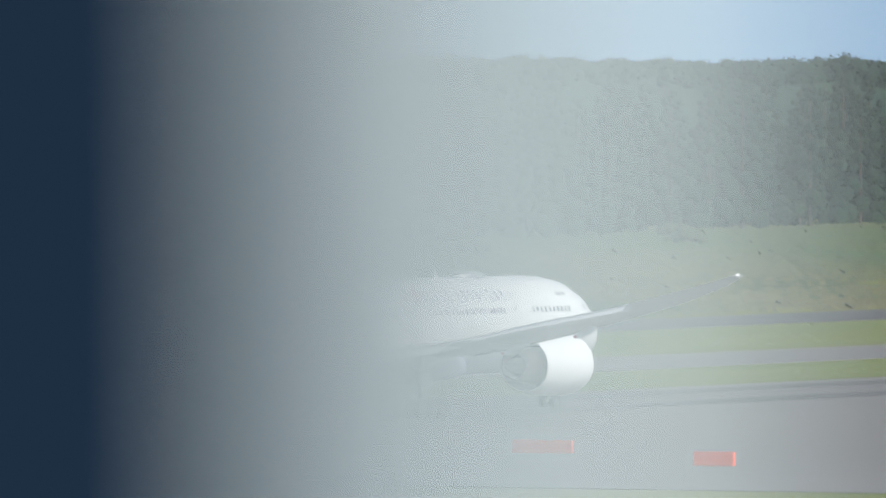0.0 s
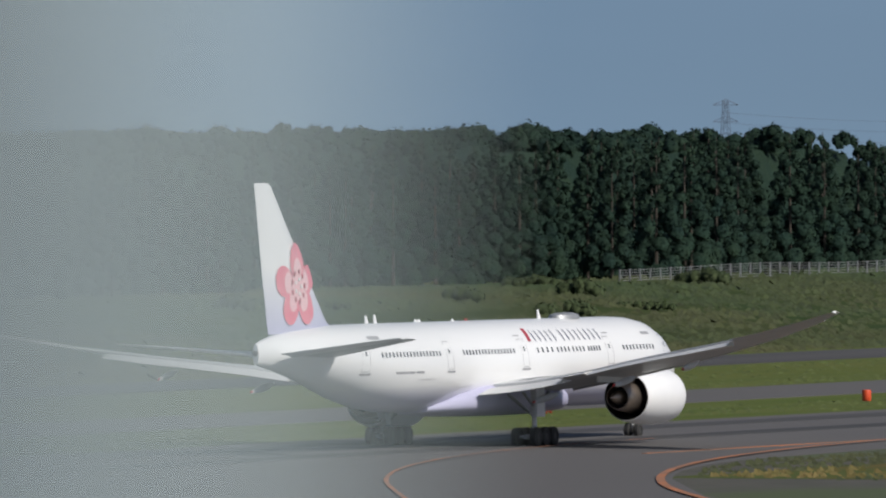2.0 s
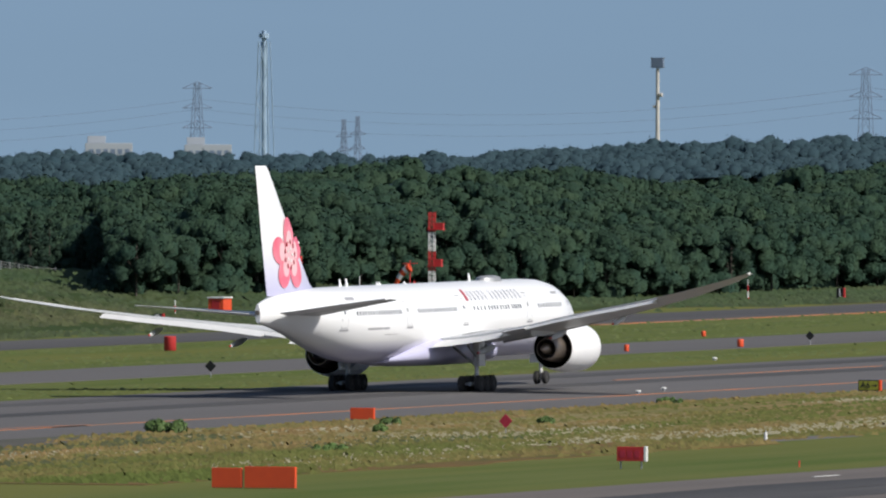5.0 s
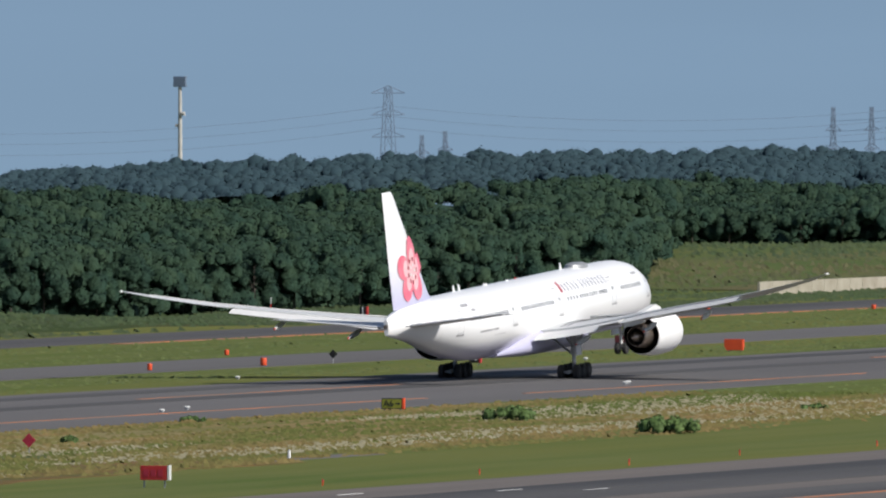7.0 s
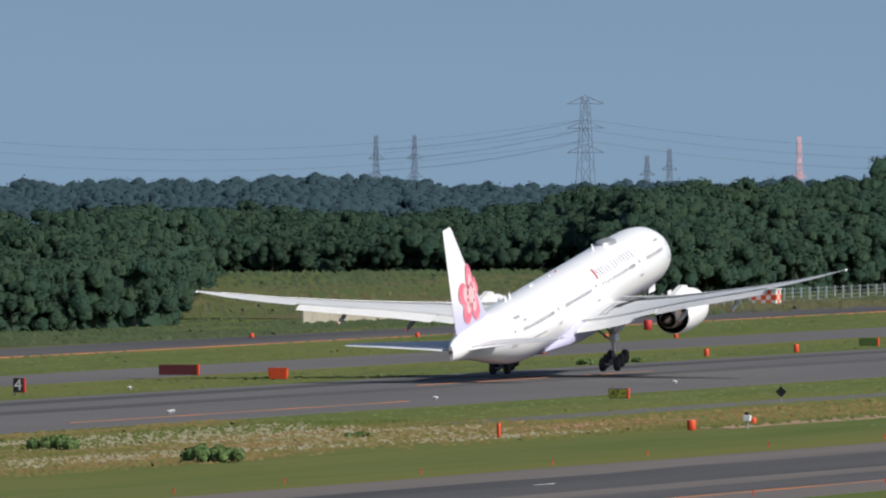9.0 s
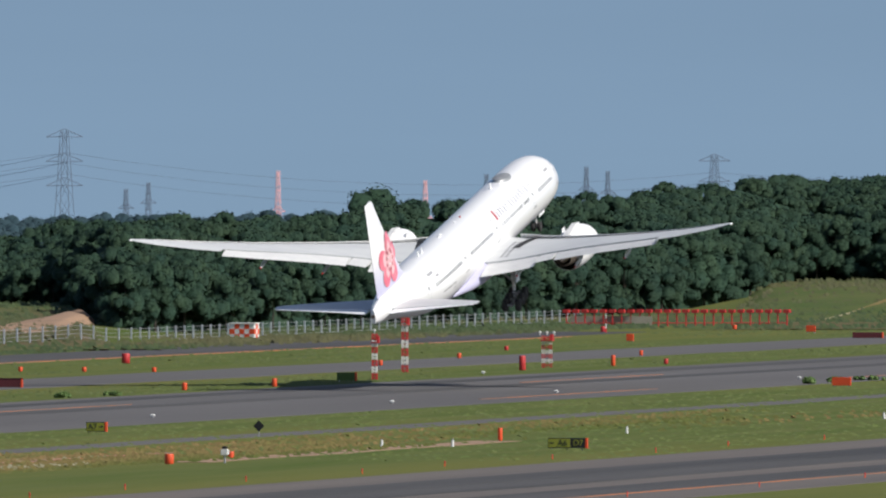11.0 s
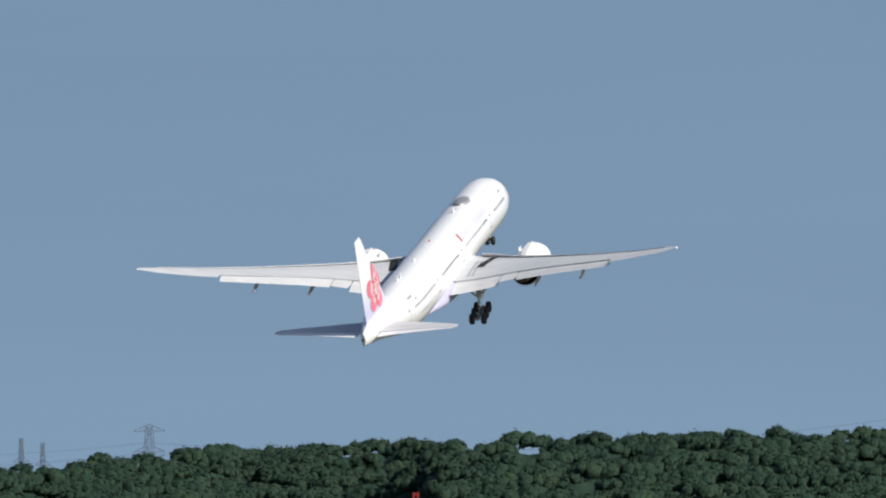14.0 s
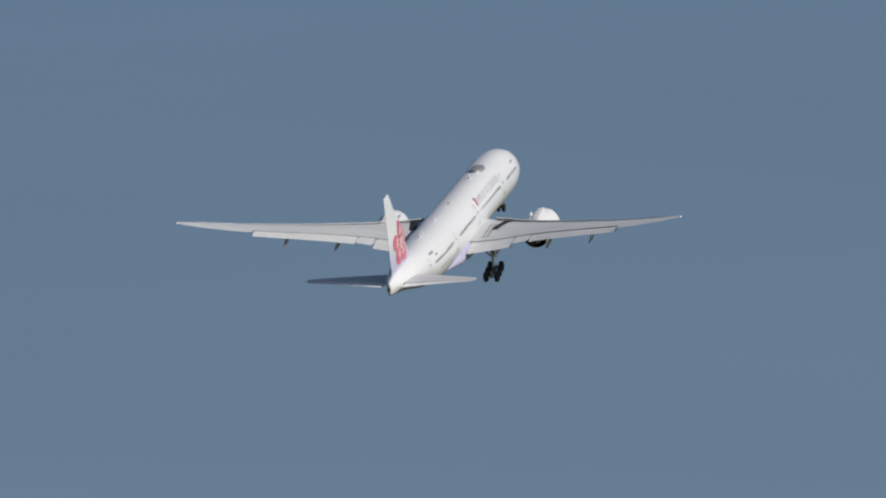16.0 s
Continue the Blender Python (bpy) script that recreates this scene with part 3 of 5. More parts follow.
def airliner():
    root = thing("airliner", "white twin-engine wide-body airliner with pink blossom emblem, taking off", "airliner")
    body = fuselage(root)
    # belly fairing
    rg = []
    for s, w, zt, zb in ((22.0, 1.6, 2.9, 2.42), (25, 3.0, 3.9, 2.15), (29, 3.45, 4.3, 2.02), (35, 3.5, 4.4, 2.0), (39.5, 3.42, 4.35, 2.05), (43, 2.9, 3.8, 2.2), (46.5, 1.5, 2.9, 2.42)):
        c, h = (zt + zb) / 2, (zt - zb) / 2
        rg.append([(w * math.copysign(abs(math.cos(a)) ** 0.6, math.cos(a)), Y(s), c + h * math.copysign(abs(math.sin(a)) ** 0.7, math.sin(a))) for a in (2 * math.pi * i / 28 for i in range(28))])
    part("belly_fairing", loft(rg), "lilac", root, "lilac wing-to-body fairing", True)
    near_wing = wing(root, 1, "wing")
    far_wing = wing(root, -1, "wing")
    engine(root, 1)
    engine(root, -1)
    tail(root)
    # exhaust of the auxiliary unit and roof fittings
    part("tail_exhaust", tubes(((0, Y(71.9), 6.85), (0, Y(72.55), 6.85), 0.2), seg=12), "hot", root, "tail exhaust pipe")
    part("satellite_dome", loft([[(w * math.cos(a), Y(18.3) + 2.0 * w * math.sin(a), z) for a in (2 * math.pi * i / 20 for i in range(20))] for z, w in ((8.55, 0.95), (8.85, 0.86), (9.0, 0.55), (9.03, 0.1))]), "galv", root, "grey oval antenna dome", True)
    for s, h in ((53.1, 0.55), (51.6, 0.6), (22.6, 0.62), (44.5, 0.2), (43.9, 0.2), (38.0, 0.15)):
        rg = [[(-0.05, Y(s), 8.6), (0.05, Y(s), 8.6), (0.05, Y(s + 0.5), 8.6), (-0.05, Y(s + 0.5), 8.6)], [(-0.02, Y(s + 0.3), 8.65 + h), (0.02, Y(s + 0.3), 8.65 + h), (0.02, Y(s + 0.55), 8.65 + h), (-0.02, Y(s + 0.55), 8.65 + h)]]
        part("blade_antenna", loft(rg), "white", root, "white blade antenna")
    part("beacon", tubes(((0, Y(36), 8.6), (0, Y(36), 8.82), 0.12, 0.07)), "red", root, "red roof beacon")
    # cabin windows, doors and titles on both sides
    for side in (1, -1):
        rows = [(57.1, 47.6, 18), (43.4, 34.5, 17), (30.2, 27.6, 4), (26.6, 24.6, 4), (23.8, 21.9, 4), (21.0, 19.0, 5), (14.6, 9.0, 10)]
        for s0, s1, n in rows:
            for i in range(n):
                s = s0 + (s1 - s0) * i / (n - 1)
                side_patch("cabin_window", s + 0.12, s - 0.12, 6.31, 6.65, "glass", root, side, 0.015)
        for s in (59.4, 45.9, 32.6, 17.2, 6.0):
            z0, z1 = (5.35, 7.3)
            for a, b, c, d in ((s + 0.55, s + 0.50, z0, z1), (s - 0.50, s - 0.55, z0, z1), (s + 0.55, s - 0.55, z1 - 0.04, z1), (s + 0.55, s - 0.55, z0, z0 + 0.04)):
                side_patch("door_seam", a, b, c, d, "line", root, side, 0.015, "grey seam of a cabin door")
            side_patch("door_sill", s + 0.7, s - 0.7, 5.12, 5.26, "line", root, side, 0.02, "grey door sill plate")
            side_patch("door_pane", s + 0.1, s - 0.1, 6.45, 6.75, "glass", root, side, 0.02)
        for s0, s1, z0, z1 in ((55.2, 52.2, 5.15, 5.3), (52.0, 50.6, 5.15, 5.3), (56.4, 55.4, 7.1, 7.3), (51.5, 48.5, 4.7, 4.73)):
            side_patch("marking", s0, s1, z0, z1, "line", root, side, 0.02, "small grey marking bar")
        side_patch("door_outline", 16.0, 12.8, 3.5, 3.54, "line", root, side, 0.02, "cargo door seam")
        # title: plain upright bars in the lettering's colour
        s = 30.0
        for k in range(13):
            if k == 5:
                s -= 0.55
            side_patch("title_bar", s, s - 0.17, 7.1, 7.85, "ink", root, side, 0.025)
            s -= 0.93
        side_patch("title_mark", 31.3, 30.75, 7.1, 8.0, "crimson", root, side, 0.03, "red flash before the title", 0.4)
        side_patch("title_dash", 33.4, 32.3, 7.5, 7.57, "line", root, side, 0.02)
        side_patch("title_dash", s, s - 1.1, 7.5, 7.57, "line", root, side, 0.02)
        side_patch("registration_bar", 58.2, 56.4, 7.55, 7.8, "line", root, side, 0.02, "small grey registration bar")
        side_patch("registration_bar", 10.2, 8.6, 7.35, 7.55, "line", root, side, 0.02, "small grey registration bar")
        for a, b, c, d in ((3.4, 2.5, 6.15, 6.75), (4.3, 3.55, 6.5, 7.1)):
            side_patch("cockpit_window", a, b, c, d, "glass", root, side, 0.02, "dark cockpit pane")
    # landing gear
    bogies = [main_gear(root, 1), main_gear(root, -1)]
    ng = part("nose_gear", tubes(((0, Y(6.2), 3.2), (0, Y(6.0), 0.55), 0.14), ((0, Y(6.1), 1.5), (0, Y(4.2), 2.8), 0.08), ((-0.45, Y(6.0), 0.52), (0.45, Y(6.0), 0.52), 0.09), seg=10), "cream", root, "pale nose gear leg", True)
    gear_wheel(ng, -0.36, Y(6.0), 0.53, 0.53, 0.4)
    gear_wheel(ng, 0.36, Y(6.0), 0.53, 0.53, 0.4)
    for sd in (1, -1):
        part("nose_gear_door", boxes((sd * 0.62 - 0.03, sd * 0.62 + 0.03, Y(6.9), Y(4.6), 1.75, 2.7), bevel=0.015), "white", ng, "white nose gear door")
    part("taxi_light", tubes(((0.0, Y(5.8), 1.75), (0, Y(5.55), 1.75), 0.13), seg=10), "galv", ng)
    return root, bogies, near_wing, far_wing


plane, bogies, near_wing, far_wing = airliner()


# ---------------------------------------------------------------- ground
def rise(x, y):
    """Height of the land: level airfield, a bank by the western fence, meadow slopes before the woods, lower country far away."""
    z = 0.0
    d = math.hypot(x, y)
    if y > 900 and x < 0:
        az = math.degrees(math.atan2(x, y))
        k = smooth((-612 - x) / 62) * smooth((1860 - y - 0.5 * (-612 - x)) / 70)
        z += 4.1 * k + (0.5 * noise.noise(Vector((x * 0.03, y * 0.03, 2))) * k)
        z += 3.0 * smooth((d - 2190) / 210) * smooth((az + 17.6) / 0.12) * smooth((-16.15 - az) / 0.12)
        z += 3.2 * smooth((d - 2490) / 150) * smooth((az + 14.25) / 0.15) * smooth((-13.35 - az) / 0.15)
    if d > 2750:
        z -= 15 * smooth((d - 2750) / 1200)
    return z


def axis(lo, hi, fine_lo, fine_hi, fine, coarse):
    a, v = [], lo
    while v < hi:
        a.append(v)
        v += fine if fine_lo <= v < fine_hi else coarse
    return a + [hi]


def ground():
    xs = axis(-4900, 4900, -900, -300, 12, 250)
    ys = axis(-4900, 4900, 900, 2700, 20, 250)
    v = [(x, y, rise(x, y)) for y in ys for x in xs]
    k = len(xs)
    f = [(j * k + i, j * k + i + 1, (j + 1) * k + i + 1, (j + 1) * k + i) for j in range(len(ys) - 1) for i in range(k - 1)]
    tagged(pydata("ground", v, f, "grass", None, "wide level airfield of green and yellowed grass", True), category="ground", kind="structure")


def slab(name, outline, z, material, label, category, parent=None):
    """A level paved sheet with a low rim, through an outline of (x, y)."""
    n = len(outline)
    v = [(x, y, z) for x, y in outline] + [(x, y, -0.05) for x, y in outline]
    top = [tuple(range(n))] if n < 20 else [(i, i + 1, n - 2 - i, n - 1 - i) for i in range(n // 2 - 1)]
    f = top + [(i, i + n, (i + 1) % n + n, (i + 1) % n) for i in range(n)]
    ob = pydata(name, v, f, material, parent, label)
    if not parent:
        tagged(ob, category=category, kind="structure")
    return ob


def band(x0, x1, y0, y1, wob=0.0, step=25, seed=0):
    """Outline of a strip along the runway with slightly uneven edges."""
    ys = [y0 + (y1 - y0) * i / max(1, int((y1 - y0) / step)) for i in range(max(1, int((y1 - y0) / step)) + 1)]
    w = lambda y, s: wob * noise.noise(Vector((y * 0.045, s + seed, 0)))
    return [(x0 + w(y, 1), y) for y in ys] + [(x1 + w(y, 7), y) for y in ys[::-1]]


ground()
runway = slab("runway", band(-512, -464, 850, 3000, 0.6), 0.03, "asphalt", "grey asphalt runway with dark tyre tracks", "runway")
slab("tyre_track", band(-508, -503.5, 850, 3000, 1.0, seed=3), 0.05, "rubber", "dark band of tyre rubber", "", runway)
slab("tyre_track", band(-494.5, -490, 850, 3000, 1.2, seed=5), 0.05, "rubber", "dark band of tyre rubber", "", runway)
for x, y0, y1 in ((-496.3, 1430, 1500), (-474.6, 1150, 1440), (-473, 1462, 1560), (-496.5, 1640, 1720), (-472, 1760, 1830), (-497, 1870, 1930), (-472, 1905, 1990), (-496, 2080, 2200)):
    slab("painted_line", band(x, x + 0.38, y0, y1, 0.25), 0.07, "orange_line", "worn orange line", "", runway)
slab("taxi_strip", band(-555, -536, 900, 2300, 1.2, seed=9), 0.04, "asphalt", "grey asphalt strip beyond the runway", "taxiway")
slab("perimeter_road", band(-611, -594, 900, 2300, 1.0, seed=12), 0.05, "rubber", "dark asphalt perimeter road", "road")
slab("painted_edge", band(-592.6, -591.2, 1700, 2250, 0.4), 0.06, "orange_line", "worn orange edge line", "road marking")
taxiway = slab("taxiway", band(-381, -337, 850, 3000, 0.8, seed=20), 0.04, "taxi_asphalt", "brownish grey asphalt taxiway with dark tracks", "taxiway")
for x in (-371, -364, -352):
    slab("tyre_track", band(x - 1, x + 6, 850, 3000, 1.1, seed=x), 0.06, "rubber", "dark wheel track", "", taxiway)
slab("painted_line", band(-345.4, -344.8, 900, 3000, 0.2), 0.07, "orange_line", "orange taxi line", "", taxiway)
for x, y in ((-376.2, 1126), (-369.6, 1139), (-364.9, 1143), (-366, 1240)):
    slab("painted_dash", band(x, x + 0.2, y - 2.5, y + 2.5, 0.1, step=2), 0.08, "white_line", "short worn white dash", "", taxiway)
# link between runway and taxiway, with a rounded mouth
mouth_x = [(905, -380), (985, -380), (1000, -400), (1043, -426), (1088, -447), (1110, -455), (1134, -461), (1165, -463.6)]
rows = [905 + 260 * i / 26 for i in range(27)]
outline = [(-463.9, y) for y in rows] + [(float(np.interp(y, [a for a, _ in mouth_x], [b for _, b in mouth_x])), y) for y in rows[::-1]]
slab("link_taxiway", outline, 0.05, "asphalt", "curved grey asphalt link taxiway", "taxiway")


# worn shoulder inside the curve
rim = [(float(np.interp(y, [a for a, _ in mouth_x], [b for _, b in mouth_x])), y) for y in rows if y > 1000]
rim += [(-463.8, 1190), (-463.8, 1225)]
slab("worn_shoulder", rim + [(min(x + 9 + 17 * smooth((1185 - y) / 60), -405) + 2.0 * noise.noise(Vector((x * 0.2, y * 0.11, 4))), y) for x, y in rim[::-1]], 0.03, "shoulder", "worn grey-brown shoulder with weeds in it", "shoulder")


def curve_line(pts, w, name="painted_curve"):
    v, f = [], []
    for (x0, y0), (x1, y1) in zip(pts, pts[1:] + [(2 * pts[-1][0] - pts[-2][0], 2 * pts[-1][1] - pts[-2][1])]):
        d = Vector((x1 - x0, y1 - y0)).normalized()
        v += [(x0 + d.y * w, y0 - d.x * w, 0.14), (x0 - d.y * w, y0 + d.x * w, 0.14)]
    for i in range(len(pts) - 1):
        f.append((2 * i, 2 * i + 1, 2 * i + 3, 2 * i + 2))
    tagged(pydata(name, v, f, "orange_line", None, "orange curved taxi marking"), category="road marking", kind="structure")


def bezier(p, n=24):
    out = []
    for i in range(n + 1):
        t = i / n
        q = [Vector(a) for a in p]
        while len(q) > 1:
            q = [a.lerp(b, t) for a, b in zip(q, q[1:])]
        out.append((q[0].x, q[0].y))
    return out


curve_line(bezier([(-429.8, 1048.9), (-461.9, 1110.7), (-478.4, 1180.3), (-474.1, 1250.0)]), 0.28)
curve_line(bezier([(-452.4, 1055.4), (-472.2, 1097.6), (-488.3, 1143.0), (-490.0, 1190.0)]), 0.15)
curve_line([(-429.8, 1048.9), (-416.0, 1022.3)], 0.28)
curve_line([(-452.4, 1055.4), (-439.7, 1028.2)], 0.15)
slab("service_path", band(-441, -436, 1440, 2300, 1.5, seed=31), 0.03, "asphalt", "narrow grey service path", "path")
slab("service_path", band(-414.5, -411.5, 1150, 1240, 0.6, seed=33), 0.03, "asphalt", "narrow grey service path", "path")
slab("red_kerb_strip", band(-425, -423, 1425, 1480, 0.4), 0.06, "orange_line", "faded orange strip beside the path", "road marking")
slab("bare_patch", band(-413, -409, 1440, 1540, 1.2, step=8, seed=40), 0.03, "soil", "strip of bare brown earth", "earth")


def scatter(name, n, x0, x1, y0, y1, h, w, material, label, dens=None, seed=1, fuzz=0.25, open_link=True, inside=None):
    """Upright tufts, three blades each, as one sheet of growth."""
    rnd = random.Random(seed)
    v, f, nr = [], [], []
    for _ in range(n):
        x, y = rnd.uniform(x0, x1), rnd.uniform(y0, y1)
        if dens and noise.noise(Vector((x * 0.11, y * 0.011, seed))) < dens + rnd.uniform(-fuzz, fuzz):
            continue
        if open_link and 1000 < y < 1215 and x > -470 + 0 and x < -400 and (y < 1090 or x < -450 + (1165 - y) * 0.25):
            continue
        if inside and not inside(x, y):
            continue
        z = rise(x, y)
        hh = h * rnd.uniform(0.5, 1.4)
        for _ in range(2):
            a = rnd.uniform(-0.5, 0.9)
            dx, dy = w * math.cos(a), w * math.sin(a)
            lx, ly = rnd.uniform(-1.4, -0.1) * hh, rnd.uniform(0.4, 1.8) * hh
            i = len(v)
            v += [(x - dx, y - dy, z), (x + dx, y + dy, z), (x + lx, y + ly, z + hh)]
            f.append((i, i + 1, i + 2) if dx * ly - dy * lx > 0 else (i + 1, i, i + 2))
            up = (rnd.uniform(-0.25, 0.25), rnd.uniform(-0.25, 0.25), 1.0)
            nr += [up, up, up]
    tagged(pydata(name, v, f, material, None, label, normals=nr), category="grass", kind="stuff")


slab("dry_verge", band(-462, -424, 1216, 1455, 2.5, step=7, seed=51), 0.035, "verge", "verge of tall dry brown grass and pale flowers", "verge")
slab("dry_verge", band(-448, -409, 1088, 1215, 3.0, step=6, seed=52), 0.036, "redgrass", "reddish dry earth and grass inside the curve", "verge")


scatter("dry_grass", 19000, -463, -412, 1000, 1470, 0.2, 0.3, "dry", "tall dry brown grass beside the runway", -0.35, seed=2)
scatter("dry_grass", 3000, -432, -410, 1440, 1700, 0.22, 0.3, "dry", "dry grass along the service path", -0.05, seed=3)
scatter("white_flowers", 34000, -455, -414, 1130, 1460, 0.14, 0.16, "bloom", "drifts of small white flowers in the grass", 0.14, seed=4, fuzz=0.07)
scatter("weeds", 2600, -463, -430, 1085, 1222, 0.22, 0.3, "rough_growth", "weeds in the worn shoulder", 0.02, seed=12, fuzz=0.12, open_link=False, inside=lambda x, y: x > 1.5 + float(np.interp(y, [a for a, _ in mouth_x], [b for _, b in mouth_x])))
scatter("dry_grass", 5000, -446, -409, 1090, 1215, 0.3, 0.3, "dry", "tall reddish dry grass inside the curve", -0.1, seed=13, fuzz=0.15, open_link=False)
scatter("green_grass", 8000, -533, -513, 1150, 2300, 0.12, 0.3, "blade", "green grass beyond the runway", -0.1, seed=5)
scatter("green_grass", 10000, -592, -556, 1200, 2500, 0.14, 0.3, "blade", "green grass between the strips", -0.1, seed=6)
scatter("green_grass", 7000, -463, -382, 1450, 2100, 0.10, 0.3, "blade", "green grass beside the runway", 0.0, seed=7)
def bank():
    """Rough dark turf on the slope below the western fence."""
    xs, ys = [-696 + 5.2 * i for i in range(17)], [1240 + 15 * i for i in range(51)]
    v = [(x + 1.5 * noise.noise(Vector((x, y * 0.05, 8))), y, rise(x, y) + 0.08 - 0.1 * (i in (0, 16))) for y in ys for i, x in enumerate(xs)]
    f = [(j * 17 + i, j * 17 + i + 1, j * 17 + i + 18, j * 17 + i + 17) for j in range(50) for i in range(16)]
    tagged(pydata("bank", v, f, "turf", None, "rough dark green turf on the bank below the fence", True), category="bank", kind="structure")


bank()
scatter("bank_grass", 42000, -690, -613, 1250, 1980, 0.4, 0.55, "rough_growth", "rough green growth on the bank", -0.2, seed=8)
scatter("meadow_growth", 7000, -690, -552, 2330, 2670, 0.5, 0.45, "rough_growth", "rough growth on the meadow slope", -0.05, seed=14)
scatter("meadow_growth", 5000, -745, -605, 2105, 2350, 0.5, 0.45, "rough_growth", "rough growth behind the fence", 0.0, seed=15)
scatter("field_grass", 16000, -660, -612, 1880, 2500, 0.25, 0.35, "rough_growth", "rough grass before the woods", -0.1, seed=9)


# ---------------------------------------------------------------- woods
GOLD = (1 + 5 ** 0.5) / 2
ICO_V = [Vector(p).normalized() for p in ((-1, GOLD, 0), (1, GOLD, 0), (-1, -GOLD, 0), (1, -GOLD, 0), (0, -1, GOLD), (0, 1, GOLD), (0, -1, -GOLD), (0, 1, -GOLD), (GOLD, 0, -1), (GOLD, 0, 1), (-GOLD, 0, -1), (-GOLD, 0, 1))]
ICO_F = [(a, b, c) for a, b, c in itertools.permutations(range(12), 3) if a < b and a < c and all(abs((ICO_V[p] - ICO_V[q]).length - 1.0515) < 0.02 for p, q in ((a, b), (b, c), (a, c))) and (ICO_V[b] - ICO_V[a]).cross(ICO_V[c] - ICO_V[a]).dot(ICO_V[a]) > 0]


def crown_data(rnd, clumps, leaves, size):
    """Leaf sprays round lumpy clumps: each clump has a leafy core and many small leaf triangles standing off it."""
    v, f, nr = [], [], []
    for c, r in clumps:
        for _ in range(leaves):
            d = Vector((rnd.gauss(0, 1), rnd.gauss(0, 1), rnd.gauss(0.3, 1))).normalized()
            p = c + d * r * rnd.uniform(0.86, 1.14)
            n = (d + Vector((rnd.uniform(-0.7, 0.7), rnd.uniform(-0.7, 0.7), rnd.uniform(-0.5, 0.7)))).normalized()
            t = n.orthogonal().normalized()
            t.rotate(Matrix.Rotation(rnd.uniform(0, 6.28), 3, n))
            b = n.cross(t)
            q = size * rnd.uniform(0.6, 1.4)
            i = len(v)
            v += [p - t * q, p + t * q * 0.7 - b * q, p + t * q * 0.6 + b * q]
            f.append((i, i + 1, i + 2))
            nr += [(d * 0.6 + n * 0.35 + Vector((0, 0, 0.6))).normalized()] * 3
        i = len(v)
        for k in ICO_V:
            v.append(c + k * r * rnd.uniform(0.84, 1.02))
            nr.append((k * 0.7 + Vector((0, 0, 0.6))).normalized())
        f += [tuple(i + q for q in t) for t in ICO_F]
    return v, f, nr


def broad_tree(seed, height, width):
    rnd = random.Random(seed)
    t = thing("tree", "broad-leaved tree with a dense dark green crown", "tree", "trees of the wood edge")
    rods = [((0, 0, -0.6), (0.1, 0, height * 0.5), 0.2, 0.13), ((0.1, 0, height * 0.5), (0.0, 0.2, height * 0.86), 0.13, 0.04)]
    clumps = []
    for i in range(26):
        a, k = rnd.uniform(0, 6.28), rnd.uniform(0.14, 0.95)
        rad = width * 0.5 * math.sin(math.pi * min(0.98, 0.22 + 0.72 * k)) * rnd.uniform(0.55, 1.0)
        c = Vector((rad * math.cos(a), rad * math.sin(a), height * (0.14 + 0.78 * k)))
        clumps.append((c, rnd.uniform(0.12, 0.22) * width))
        if i < 6:
            rods.append(((0.05, 0, height * rnd.uniform(0.25, 0.5)), tuple(c * 0.9), 0.07, 0.03))
    clumps.append((Vector((0, 0, height * 0.9)), 0.2 * width))
    part("trunk", tubes(*rods, seg=6), "bark", t, "grey-brown trunk and limbs")
    v, f, nr = crown_data(rnd, clumps, 110, 0.15)
    pydata("crown", v, f, "leaf", t, "dark green leafy crown", normals=nr)
    return t


def conifer(seed, height):
    rnd = random.Random(seed)
    t = thing("conifer", "tall dark green conifer with a pointed top", "tree", "conifers behind the fence")
    part("trunk", tubes(((0, 0, -0.6), (0, 0, height * 0.97), 0.22, 0.03), seg=6), "bark", t, "straight brown trunk")
    clumps = []
    for i in range(36):
        k = (i + rnd.random() * 0.6) / 36
        a = i * 2.4 + rnd.uniform(-0.4, 0.4)
        reach = height * (0.20 * (1 - k) ** 0.7 + 0.012) * rnd.uniform(0.6, 1.05)
        clumps.append((Vector((reach * math.cos(a), reach * math.sin(a), height * (0.04 + 0.90 * k))), height * (0.078 * (1 - 0.78 * k))))
    v, f, nr = crown_data(rnd, clumps, 66, 0.16)
    pydata("crown", v, f, "pine", t, "dark needle crown", normals=nr)
    return t


def plant(proto, rnd, x, y, scale):
    m = pose(x, y, rise(x, y), 0, 0, rnd.uniform(0, 360))
    c = copy_thing(proto, m)
    c.scale = (scale * rnd.uniform(0.9, 1.15), scale * rnd.uniform(0.9, 1.15), scale)
    return c


# slope of the line of sight to the wood's top, by bearing: from heights at a known distance
TOPS = [(-21, 12.4, 2050), (-20.3, 13.4, 2050), (-19.76, 14.2, 2050), (-19.2, 13.6, 2050), (-19.06, 12.2, 2050), (-18.7, 13.0, 2050), (-18.3, 14.0, 2050), (-17.9, 14.8, 2050), (-17.4, 14.3, 2100),
        (-16.9, 13.7, 2100), (-16.5, 14.3, 2100), (-16.3, 16.4, 2100), (-15.9, 14.7, 2500), (-15.5, 14.6, 2500), (-15.3, 16.4, 2500), (-14.7, 17.4, 2500), (-14.1, 19.6, 2550), (-13.4, 20.1, 2600), (-12.7, 20.9, 2600), (-11.5, 21.1, 2650), (-9, 21, 2650)]


def edge_top(az, d):
    return EYE_H + d * float(np.interp(az, [a for a, _, _ in TOPS], [(z - EYE_H) / q for _, z, q in TOPS]))


